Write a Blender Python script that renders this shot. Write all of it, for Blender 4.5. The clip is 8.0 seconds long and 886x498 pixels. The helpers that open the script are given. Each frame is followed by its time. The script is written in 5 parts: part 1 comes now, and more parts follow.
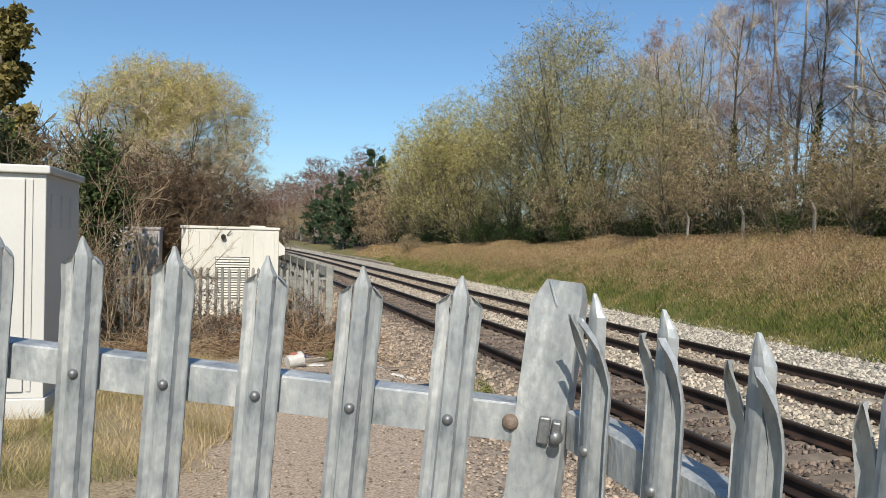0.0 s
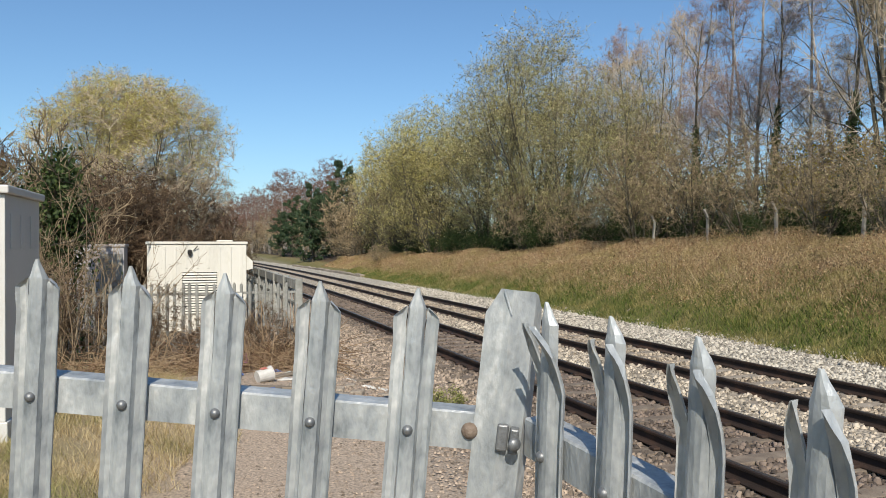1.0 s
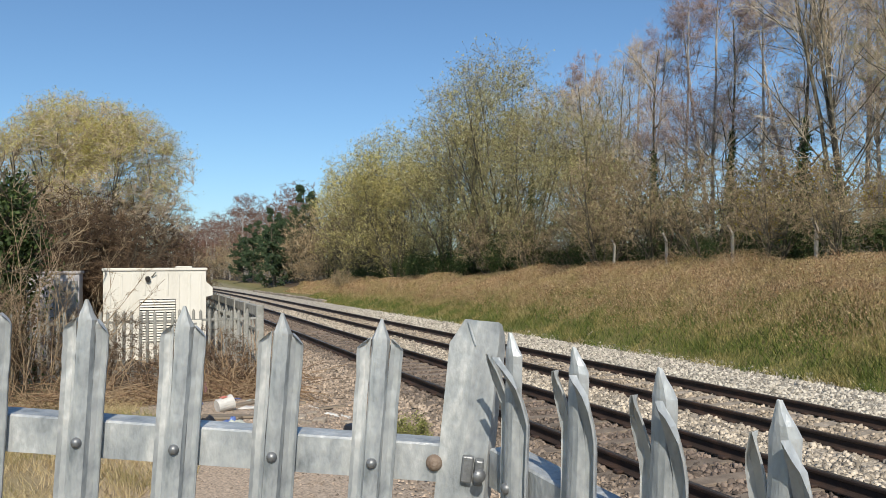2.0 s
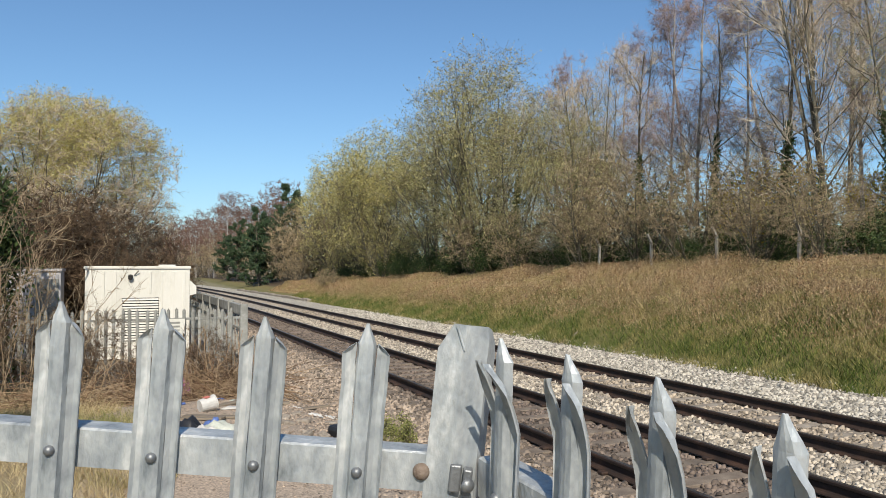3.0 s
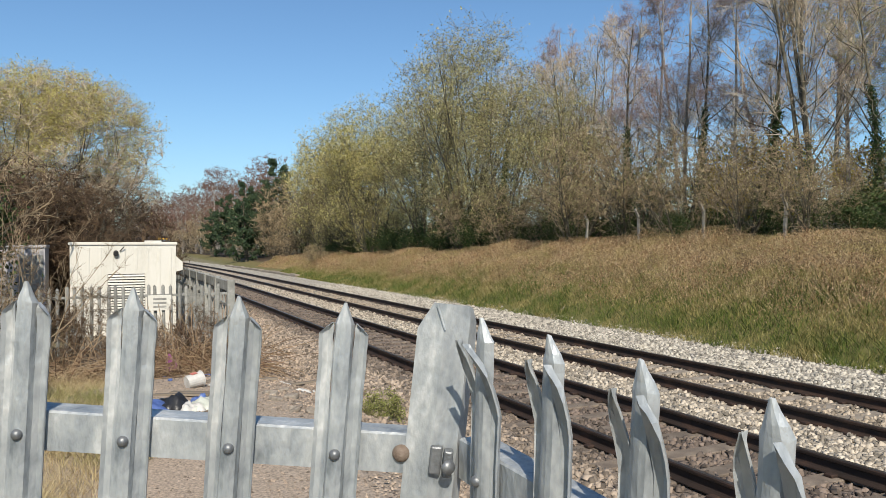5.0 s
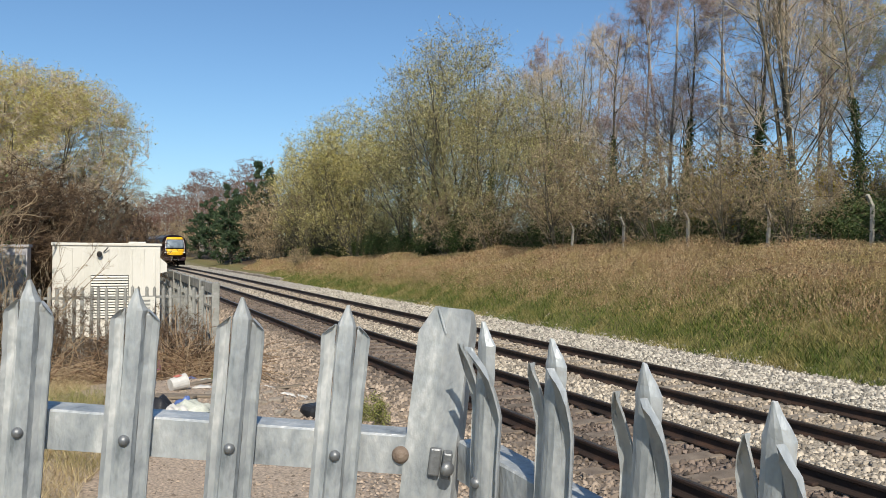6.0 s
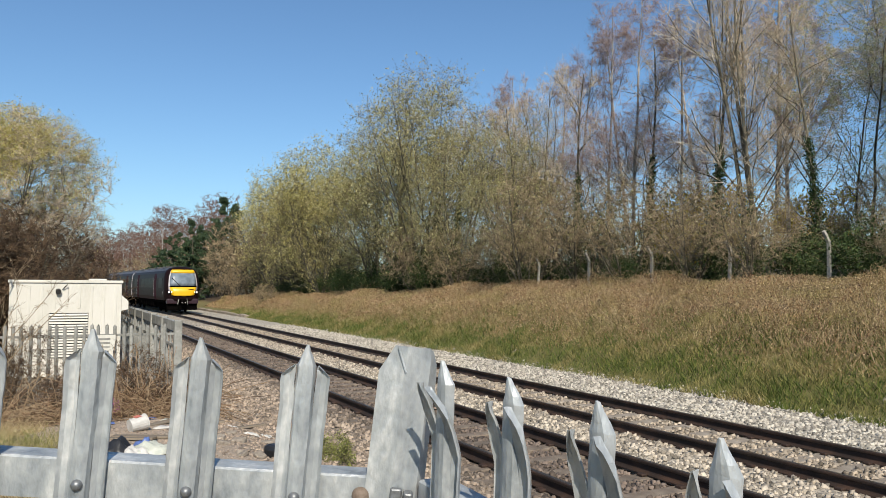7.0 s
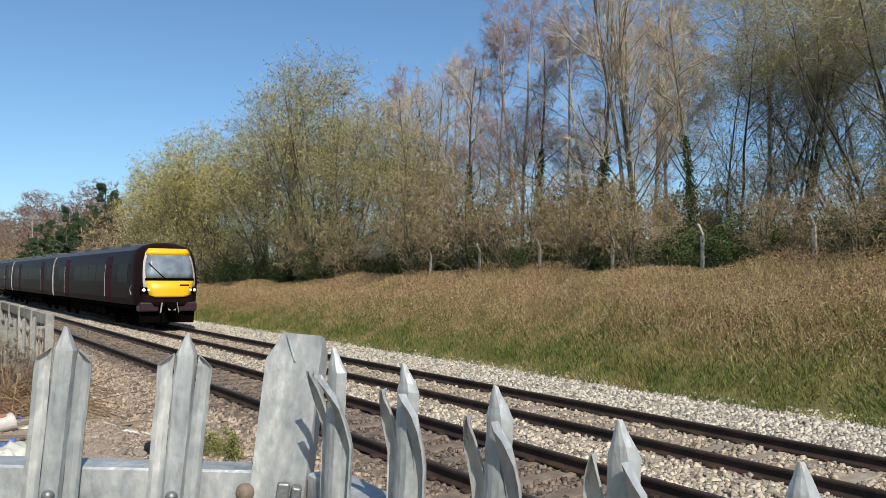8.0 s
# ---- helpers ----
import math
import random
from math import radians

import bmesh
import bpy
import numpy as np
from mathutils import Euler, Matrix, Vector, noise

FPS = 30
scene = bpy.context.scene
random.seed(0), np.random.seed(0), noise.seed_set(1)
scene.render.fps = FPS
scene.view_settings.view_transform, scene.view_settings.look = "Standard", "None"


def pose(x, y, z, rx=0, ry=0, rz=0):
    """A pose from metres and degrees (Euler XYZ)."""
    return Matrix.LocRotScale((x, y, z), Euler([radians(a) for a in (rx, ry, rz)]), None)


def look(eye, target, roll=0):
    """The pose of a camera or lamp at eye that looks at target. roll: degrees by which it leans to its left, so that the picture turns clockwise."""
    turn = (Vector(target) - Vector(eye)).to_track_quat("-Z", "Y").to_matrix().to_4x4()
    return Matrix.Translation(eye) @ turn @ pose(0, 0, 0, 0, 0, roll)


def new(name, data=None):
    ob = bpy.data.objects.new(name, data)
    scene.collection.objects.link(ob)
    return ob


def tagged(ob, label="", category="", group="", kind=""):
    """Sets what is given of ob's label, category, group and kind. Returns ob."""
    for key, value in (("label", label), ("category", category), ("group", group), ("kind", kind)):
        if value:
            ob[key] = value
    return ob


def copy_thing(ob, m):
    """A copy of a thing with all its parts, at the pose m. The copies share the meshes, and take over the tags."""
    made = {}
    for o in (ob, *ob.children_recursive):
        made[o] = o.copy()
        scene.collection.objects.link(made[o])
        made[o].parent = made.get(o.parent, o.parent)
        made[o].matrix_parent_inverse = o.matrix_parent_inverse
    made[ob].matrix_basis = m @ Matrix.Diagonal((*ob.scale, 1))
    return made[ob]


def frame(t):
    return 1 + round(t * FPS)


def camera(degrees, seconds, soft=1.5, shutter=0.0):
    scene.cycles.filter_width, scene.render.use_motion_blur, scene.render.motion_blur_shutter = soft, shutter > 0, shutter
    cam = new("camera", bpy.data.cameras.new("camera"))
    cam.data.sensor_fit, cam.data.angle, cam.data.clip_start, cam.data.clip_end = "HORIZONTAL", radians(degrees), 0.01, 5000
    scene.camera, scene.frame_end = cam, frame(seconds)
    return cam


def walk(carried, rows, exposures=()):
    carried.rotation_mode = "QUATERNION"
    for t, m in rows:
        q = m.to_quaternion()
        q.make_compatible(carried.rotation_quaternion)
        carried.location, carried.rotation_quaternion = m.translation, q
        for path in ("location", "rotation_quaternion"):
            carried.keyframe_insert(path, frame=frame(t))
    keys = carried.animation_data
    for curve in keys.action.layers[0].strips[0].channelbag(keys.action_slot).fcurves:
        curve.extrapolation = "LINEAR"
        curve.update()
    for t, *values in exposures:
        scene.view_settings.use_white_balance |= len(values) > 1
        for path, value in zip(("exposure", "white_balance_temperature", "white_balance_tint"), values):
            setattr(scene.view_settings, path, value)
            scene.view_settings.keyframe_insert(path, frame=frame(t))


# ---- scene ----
# camera: seconds, x, y, z, pitch, roll, yaw
PATH = [
    (0.0, -0.057, -0.036, 2.133, -0.96, -1.43, -16.62),
    (0.5, -0.038, -0.047, 2.135, -0.88, -0.58, -17.41),
    (1.0, -0.041, -0.062, 2.139, -0.24, 0.02, -18.89),
    (1.5, -0.057, -0.049, 2.145, 0.72, 0.28, -20.43),
    (2.0, -0.042, -0.062, 2.149, 1.58, 0.39, -21.69),
    (3.5, -0.026, -0.009, 2.155, 1.36, 0.04, -23.00),
    (4.0, -0.005, -0.003, 2.155, 0.50, 0.15, -23.19),
    (4.5, 0.000, 0.000, 2.158, -0.32, 0.28, -23.39),
    (6.0, -0.038, -0.006, 2.156, 0.09, -0.58, -24.78),
    (6.5, -0.040, 0.002, 2.163, 1.63, -0.55, -25.69),
    (7.0, -0.034, -0.023, 2.161, 2.82, -0.40, -27.25),
    (7.5, -0.030, -0.020, 2.160, 2.75, -0.40, -30.05),
    (8.0, -0.0155, 0.0135, 2.151, 2.19, -0.37, -35.37),
]
cam = camera(60.45, 8.0, soft=0.5)
walk(cam, [(t, pose(x, y, z, 90 + pitch, roll, yaw)) for t, x, y, z, pitch, roll, yaw in PATH])

# ---- light ----
SUN_TO = Vector((-0.24, -0.832, 0.74)).normalized()
world = bpy.data.worlds.new("world")
scene.world = world
world.use_nodes = True
wn = world.node_tree.nodes
sky = wn.new("ShaderNodeTexSky")
sky.sky_type = "NISHITA"
sky.sun_disc = False
sky.sun_elevation = math.asin(SUN_TO.z)
sky.sun_rotation = math.atan2(SUN_TO.x, SUN_TO.y)
sky.air_density, sky.dust_density, sky.ozone_density = 1.0, 0.7, 2.5
tone = wn.new("ShaderNodeMix")
tone.data_type, tone.blend_type = "RGBA", "MULTIPLY"
tone.inputs["Factor"].default_value = 1.0
tone.inputs["B"].default_value = (0.80, 1.0, 1.125, 1.0)
world.node_tree.links.new(sky.outputs[0], tone.inputs["A"])
world.node_tree.links.new(tone.outputs["Result"], wn["Background"].inputs[0])
wn["Background"].inputs[1].default_value = 0.096
sun = new("sun", bpy.data.lights.new("sun", "SUN"))
sun.data.energy, sun.data.angle, sun.data.color = 5.0, radians(0.5), (1.0, 0.915, 0.775)
sun.matrix_world = look(SUN_TO * 50, (0, 0, 0))
scene.view_settings.exposure = 0.29


# ---- materials ----
def material(name, colours, scale=4.0, rough=0.85, metal=0.0, bump=0.2, fine=40.0, vary=0.0, coords="Object", stretch=(1, 1, 1), gloss=0.5):
    """Noise at two scales between the colours, fine relief, and a per-object shift of brightness."""
    m = bpy.data.materials.new(name)
    m.use_nodes = True
    n, l = m.node_tree.nodes, m.node_tree.links
    bsdf = n["Principled BSDF"]
    tc = n.new("ShaderNodeTexCoord")
    mp = n.new("ShaderNodeMapping")
    mp.inputs["Scale"].default_value = stretch
    l.new(tc.outputs[coords], mp.inputs[0])
    big, small = n.new("ShaderNodeTexNoise"), n.new("ShaderNodeTexNoise")
    for tex, s in ((big, scale), (small, fine)):
        tex.inputs["Scale"].default_value = s
        tex.inputs["Detail"].default_value = 5
        l.new(mp.outputs[0], tex.inputs["Vector"])
    mix = n.new("ShaderNodeMath")
    mix.operation = "MULTIPLY_ADD"
    l.new(small.outputs[0], mix.inputs[0])
    mix.inputs[1].default_value = 0.45
    half = n.new("ShaderNodeMath")
    half.operation = "MULTIPLY_ADD"
    l.new(big.outputs[0], half.inputs[0])
    half.inputs[1].default_value, half.inputs[2].default_value = 1.1, -0.28
    l.new(half.outputs[0], mix.inputs[2])
    ramp = n.new("ShaderNodeValToRGB")
    els = ramp.color_ramp.elements
    while len(els) < len(colours):
        els.new(0.5)
    for i, c in enumerate(colours):
        els[i].position = 0.2 + 0.6 * i / max(1, len(colours) - 1)
        els[i].color = (*[0.76 * k for k in c], 1)
    l.new(mix.outputs[0], ramp.inputs[0])
    out = ramp.outputs[0]
    if vary:
        info, hsv, mr = n.new("ShaderNodeObjectInfo"), n.new("ShaderNodeHueSaturation"), n.new("ShaderNodeMapRange")
        mr.inputs["To Min"].default_value, mr.inputs["To Max"].default_value = 1 - vary, 1 + vary
        l.new(info.outputs["Random"], mr.inputs["Value"])
        l.new(mr.outputs[0], hsv.inputs["Value"])
        l.new(out, hsv.inputs["Color"])
        out = hsv.outputs[0]
    l.new(out, bsdf.inputs["Base Color"])
    bsdf.inputs["Roughness"].default_value = rough
    bsdf.inputs["Metallic"].default_value = metal
    bsdf.inputs["Specular IOR Level"].default_value = gloss
    if bump:
        b = n.new("ShaderNodeBump")
        b.inputs["Strength"].default_value = bump
        b.inputs["Distance"].default_value = 0.02
        l.new(small.outputs[0], b.inputs["Height"])
        l.new(b.outputs[0], bsdf.inputs["Normal"])
    return m


def leafy(name, colours, rough=0.6, through_light=0.35, patches=None, patch_size=0.5):
    """Leaves and buds: each island takes its own tint; some light passes through. patches: a second range of tints in drifts."""
    m = bpy.data.materials.new(name)
    m.use_nodes = True
    n, l = m.node_tree.nodes, m.node_tree.links
    bsdf = n["Principled BSDF"]
    geo = n.new("ShaderNodeNewGeometry")

    def tints(cols):
        ramp = n.new("ShaderNodeValToRGB")
        els = ramp.color_ramp.elements
        while len(els) < len(cols):
            els.new(0.5)
        for i, c in enumerate(cols):
            els[i].position = i / max(1, len(cols) - 1)
            els[i].color = (*[0.76 * k for k in c], 1)
        l.new(geo.outputs["Random Per Island"], ramp.inputs[0])
        return ramp.outputs[0]

    out = tints(colours)
    if patches:
        noise, edge, mix = n.new("ShaderNodeTexNoise"), n.new("ShaderNodeMapRange"), n.new("ShaderNodeMix")
        noise.inputs["Scale"].default_value = patch_size
        noise.inputs["Detail"].default_value = 5
        l.new(geo.outputs["Position"], noise.inputs["Vector"])
        edge.inputs["From Min"].default_value, edge.inputs["From Max"].default_value = 0.46, 0.64
        l.new(noise.outputs[0], edge.inputs["Value"])
        mix.data_type = "RGBA"
        l.new(edge.outputs[0], mix.inputs["Factor"])
        l.new(out, mix.inputs["A"])
        l.new(tints(patches), mix.inputs["B"])
        out = mix.outputs["Result"]
    l.new(out, bsdf.inputs["Base Color"])
    bsdf.inputs["Roughness"].default_value = rough
    bsdf.inputs["Specular IOR Level"].default_value = 0.3
    if through_light:
        tr, add = n.new("ShaderNodeBsdfTranslucent"), n.new("ShaderNodeMixShader")
        l.new(out, tr.inputs[0])
        add.inputs[0].default_value = through_light
        l.new(bsdf.outputs[0], add.inputs[1])
        l.new(tr.outputs[0], add.inputs[2])
        l.new(add.outputs[0], n["Material Output"].inputs[0])
    return m


def zoned(name, stops, fine_scale, spread, rough=0.95, bump=0.6, dark=0.55, islands=False):
    """Ground whose colour changes across the line (x), with ragged borders. stops: x, colour."""
    m = bpy.data.materials.new(name)
    m.use_nodes = True
    n, l = m.node_tree.nodes, m.node_tree.links
    bsdf = n["Principled BSDF"]
    geo, sep = n.new("ShaderNodeNewGeometry"), n.new("ShaderNodeSeparateXYZ")
    l.new(geo.outputs["Position"], sep.inputs[0])
    wob, tiny = n.new("ShaderNodeTexNoise"), n.new("ShaderNodeTexNoise")
    for tex, s in ((wob, 0.8), (tiny, fine_scale)):
        tex.inputs["Scale"].default_value = s
        tex.inputs["Detail"].default_value = 6
        l.new(geo.outputs["Position"], tex.inputs["Vector"])
    shift = n.new("ShaderNodeMath")
    shift.operation = "MULTIPLY_ADD"
    l.new(wob.outputs[0], shift.inputs[0])
    shift.inputs[1].default_value = spread
    l.new(sep.outputs[0], shift.inputs[2])
    lo, hi = stops[0][0], stops[-1][0]
    mr = n.new("ShaderNodeMapRange")
    mr.inputs["From Min"].default_value, mr.inputs["From Max"].default_value = lo + spread / 2, hi + spread / 2
    l.new(shift.outputs[0], mr.inputs["Value"])
    ramp = n.new("ShaderNodeValToRGB")
    els = ramp.color_ramp.elements
    while len(els) < len(stops):
        els.new(0.5)
    for i, (x, c) in enumerate(stops):
        els[i].position = (x - lo) / (hi - lo)
        els[i].color = (*[0.76 * k for k in c], 1)
    l.new(mr.outputs[0], ramp.inputs[0])
    hsv, val = n.new("ShaderNodeHueSaturation"), n.new("ShaderNodeMapRange")
    val.inputs["To Min"].default_value, val.inputs["To Max"].default_value = dark, 2 - dark
    l.new(geo.outputs["Random Per Island"] if islands else tiny.outputs[0], val.inputs["Value"])
    if not islands:
        val.inputs["From Min"].default_value, val.inputs["From Max"].default_value = 0.3, 0.7
    l.new(val.outputs[0], hsv.inputs["Value"])
    l.new(ramp.outputs[0], hsv.inputs["Color"])
    l.new(hsv.outputs[0], bsdf.inputs["Base Color"])
    bsdf.inputs["Roughness"].default_value = rough
    b = n.new("ShaderNodeBump")
    b.inputs["Strength"].default_value, b.inputs["Distance"].default_value = bump, 0.04
    l.new(tiny.outputs[0], b.inputs["Height"])
    l.new(b.outputs[0], bsdf.inputs["Normal"])
    return m


def plain(name, colour, rough=0.4, metal=0.0, glow=0.0, gloss=0.5):
    m = bpy.data.materials.new(name)
    m.use_nodes = True
    b = m.node_tree.nodes["Principled BSDF"]
    b.inputs["Base Color"].default_value = (*colour, 1)
    b.inputs["Roughness"].default_value, b.inputs["Metallic"].default_value = rough, metal
    b.inputs["Specular IOR Level"].default_value = gloss
    if glow:
        b.inputs["Emission Color"].default_value = (*colour, 1)
        b.inputs["Emission Strength"].default_value = glow
    return m


GALV = material("galvanised_steel", [(0.17, 0.195, 0.215), (0.37, 0.40, 0.42), (0.51, 0.535, 0.545), (0.80, 0.81, 0.80)], 20, 0.40, 0.28, 0.16, 95, 0.06, stretch=(1.0, 1.0, 0.5))
GALV_FAR = material("weathered_galvanised", [(0.17, 0.17, 0.15), (0.30, 0.30, 0.275), (0.44, 0.44, 0.41)], 4, 0.65, 0.1, 0.0, 18, 0.18)
BOLT = material("dull_bolt_steel", [(0.15, 0.16, 0.17), (0.28, 0.29, 0.30)], 60, 0.45, 0.5, 0.1, 200)
RUSTY = material("rusty_bolt", [(0.16, 0.11, 0.08), (0.30, 0.24, 0.19)], 60, 0.7, 0.2, 0.2, 300)
RAIL = material("rusty_rail_steel", [(0.016, 0.010, 0.007), (0.034, 0.019, 0.013), (0.085, 0.043, 0.026)], 3, 0.75, 0.1, 0.2, 60)
RAILTOP = material("worn_rail_head", [(0.07, 0.058, 0.05), (0.14, 0.125, 0.112)], 4, 0.38, 0.6, 0.02, 50)
SLEEPER = material("weathered_concrete_sleeper", [(0.20, 0.165, 0.13), (0.33, 0.28, 0.225), (0.42, 0.37, 0.31)], 5, 0.9, 0, 0.3, 60, 0.18)
OILY = material("dark_stained_sleeper", [(0.11, 0.085, 0.065), (0.19, 0.15, 0.115), (0.27, 0.22, 0.17)], 5, 0.9, 0, 0.3, 60, 0.2)
CREAM = material("cream_painted_steel", [(0.62, 0.60, 0.53), (0.74, 0.72, 0.65), (0.78, 0.76, 0.70)], 1.6, 0.5, 0, 0.05, 25, stretch=(1, 1, 0.35))
CAB = material("grey_white_cabinet_paint", [(0.607, 0.598, 0.57), (0.681, 0.672, 0.644)], 1.5, 0.45, 0, 0.03, 30)
CONCRETE = material("pale_weathered_concrete", [(0.25, 0.234, 0.203), (0.406, 0.382, 0.335), (0.515, 0.491, 0.437)], 6, 0.9, 0, 0.3, 50, 0.1)
DARK = plain("dark_gap", (0.02, 0.02, 0.02), 0.8)
# The dark stops at 15.6 and 19.5 paint shaded gaps between the brambles.
GROUND = zoned("soil_turf_and_shade", [(-6, (0.16, 0.15, 0.06)), (-1.2, (0.26, 0.21, 0.11)), (0.2, (0.42, 0.33, 0.25)), (3.0, (0.36, 0.30, 0.24)), (4.0, (0.28, 0.24, 0.20)), (12.6, (0.20, 0.18, 0.10)), (13.2, (0.15, 0.14, 0.045)), (14.8, (0.18, 0.145, 0.05)), (15.6, (0.075, 0.045, 0.02)), (19.5, (0.05, 0.036, 0.02)), (30, (0.13, 0.12, 0.06))], 48.0, 0.9, bump=0.35, dark=0.55)
BALLAST_STOPS = [(2.5, (0.36, 0.28, 0.21)), (4.3, (0.33, 0.265, 0.205)), (5.0, (0.15, 0.115, 0.09)), (6.6, (0.17, 0.13, 0.105)), (7.0, (0.42, 0.37, 0.30)), (8.3, (0.40, 0.345, 0.275)), (8.8, (0.32, 0.26, 0.195)), (9.9, (0.37, 0.31, 0.24)), (10.4, (0.43, 0.395, 0.335)), (13.4, (0.44, 0.405, 0.345))]
BALLAST = zoned("track_ballast", BALLAST_STOPS, 22.0, 0.35, 0.95, 1.0, 0.25)
STONE = zoned("ballast_stone", BALLAST_STOPS, 30.0, 0.35, 0.9, 0.2, 0.35, True)


# ---- mesh helpers ----
class Geo:
    """Collects vertices and faces for one mesh."""

    def __init__(self):
        self.v, self.f = [], []

    def add(self, verts, faces):
        k = len(self.v)
        self.v.extend([tuple(p) for p in verts])
        self.f.extend([tuple(i + k for i in f) for f in faces])
        return self

    def box(self, x0, x1, y0, y1, z0, z1, m=None, bevel=0.0):
        bm = bmesh.new()
        bmesh.ops.create_cube(bm, size=1.0)
        for p in bm.verts:
            p.co = Vector(((x0 + x1) / 2 + p.co.x * (x1 - x0), (y0 + y1) / 2 + p.co.y * (y1 - y0), (z0 + z1) / 2 + p.co.z * (z1 - z0)))
        if bevel:
            bmesh.ops.bevel(bm, geom=bm.edges[:], offset=bevel, segments=2, profile=0.5, affect="EDGES")
        if m:
            bm.transform(m)
        bm.verts.index_update()
        self.add([p.co for p in bm.verts], [[q.index for q in f.verts] for f in bm.faces])
        bm.free()
        return self

    def sweep(self, outline, path):
        """A closed outline (x, z), facing along y, carried through the matrices of path, with end caps."""
        n = len(outline)
        verts, faces = [], []
        for m in path:
            verts += [m @ Vector((x, 0, z)) for x, z in outline]
        for i in range(len(path) - 1):
            for j in range(n):
                a, b = i * n + j, i * n + (j + 1) % n
                faces.append((a, b, b + n, a + n))
        faces.append(tuple(range(n - 1, -1, -1)))
        faces.append(tuple(range((len(path) - 1) * n, len(path) * n)))
        return self.add(verts, faces)

    def rod(self, p, q, r, sides=8, r2=None):
        p, q = Vector(p), Vector(q)
        z = (q - p).normalized()
        x = z.orthogonal().normalized()
        y = z.cross(x)
        r2 = r if r2 is None else r2
        verts = [c + rr * (math.cos(a) * x + math.sin(a) * y) for c, rr in ((p, r), (q, r2)) for a in [2 * math.pi * i / sides for i in range(sides)]]
        faces = [(i, (i + 1) % sides, sides + (i + 1) % sides, sides + i) for i in range(sides)]
        faces += [tuple(range(sides - 1, -1, -1)), tuple(range(sides, 2 * sides))]
        return self.add(verts, faces)

    def dome(self, c, axis, r, h, rings=4, sides=14):
        """A round bolt head on c, bulging along axis."""
        c, z = Vector(c), Vector(axis).normalized()
        x = z.orthogonal().normalized()
        y = z.cross(x)
        verts, faces = [], []
        for i in range(rings):
            a = math.pi / 2 * i / rings
            for j in range(sides):
                b = 2 * math.pi * j / sides
                verts.append(c + r * math.cos(a) * (math.cos(b) * x + math.sin(b) * y) + z * h * math.sin(a))
        verts.append(c + z * h)
        for i in range(rings - 1):
            for j in range(sides):
                faces.append((i * sides + j, i * sides + (j + 1) % sides, (i + 1) * sides + (j + 1) % sides, (i + 1) * sides + j))
        k = (rings - 1) * sides
        faces += [(k + j, k + (j + 1) % sides, rings * sides) for j in range(sides)]
        return self.add(verts, faces)

    def sheet(self, rows, thick):
        """Rows of points made into a sheet of that thickness; thick is a vector."""
        h, w = len(rows), len(rows[0])
        t = Vector(thick)
        verts = [Vector(p) for r in rows for p in r] + [Vector(p) + t for r in rows for p in r]
        k, faces = h * w, []
        for i in range(h - 1):
            for j in range(w - 1):
                a, b, c, d = i * w + j, i * w + j + 1, (i + 1) * w + j + 1, (i + 1) * w + j
                faces += [(a, b, c, d), (k + d, k + c, k + b, k + a)]
        edge = [j for j in range(w)] + [i * w + w - 1 for i in range(1, h)] + [(h - 1) * w + j for j in range(w - 2, -1, -1)] + [i * w for i in range(h - 2, 0, -1)]
        for a, b in zip(edge, edge[1:] + edge[:1]):
            faces.append((b, a, k + a, k + b))
        return self.add(verts, faces)

    def mesh(self, name, mat, smooth=False):
        me = bpy.data.meshes.new(name)
        me.from_pydata(self.v, [], self.f)
        if smooth:
            me.polygons.foreach_set("use_smooth", [True] * len(me.polygons))
        me.materials.append(mat)
        me.update()
        return me


def array_mesh(name, verts, faces, mat, smooth=False):
    """A mesh from arrays; all faces have the same number of corners."""
    me = bpy.data.meshes.new(name)
    verts, faces = np.asarray(verts, np.float32), np.asarray(faces, np.int32)
    me.vertices.add(len(verts))
    me.vertices.foreach_set("co", verts.ravel())
    w = faces.shape[1]
    me.loops.add(faces.size)
    me.loops.foreach_set("vertex_index", faces.ravel())
    me.polygons.add(len(faces))
    me.polygons.foreach_set("loop_start", np.arange(0, faces.size, w, dtype=np.int32))
    me.polygons.foreach_set("loop_total", np.full(len(faces), w, np.int32))
    if smooth:
        me.polygons.foreach_set("use_smooth", np.ones(len(faces), bool))
    me.materials.append(mat)
    me.update()
    me.validate()
    return me


def part(name, geo, mat, parent, label="", smooth=False):
    me = geo.mesh(name, mat, smooth) if isinstance(geo, Geo) else geo
    ob = new(name, me)
    ob.parent = parent
    return tagged(ob, label)


def thing(name, label, category, m=None, group="", kind="", mesh=None):
    ob = tagged(new(name, mesh), label, category, group, kind)
    if m:
        ob.matrix_basis = m
    return ob


# ---- the lie of the land ----
def smooth(a, b, t):
    t = np.clip((t - a) / (b - a), 0, 1)
    return t * t * (3 - 2 * t)


def bend(y):
    """How far the line has swung to the left at y."""
    return -np.maximum(0, np.asarray(y, float) - 50) ** 2 / 2600.0


def bank_top(y):
    return np.interp(y, [-60, 9, 17, 29, 51, 74, 111, 200, 320], [2.8, 2.4, 2.2, 1.95, 1.3, 0.85, 0.65, 0.4, 0.2])


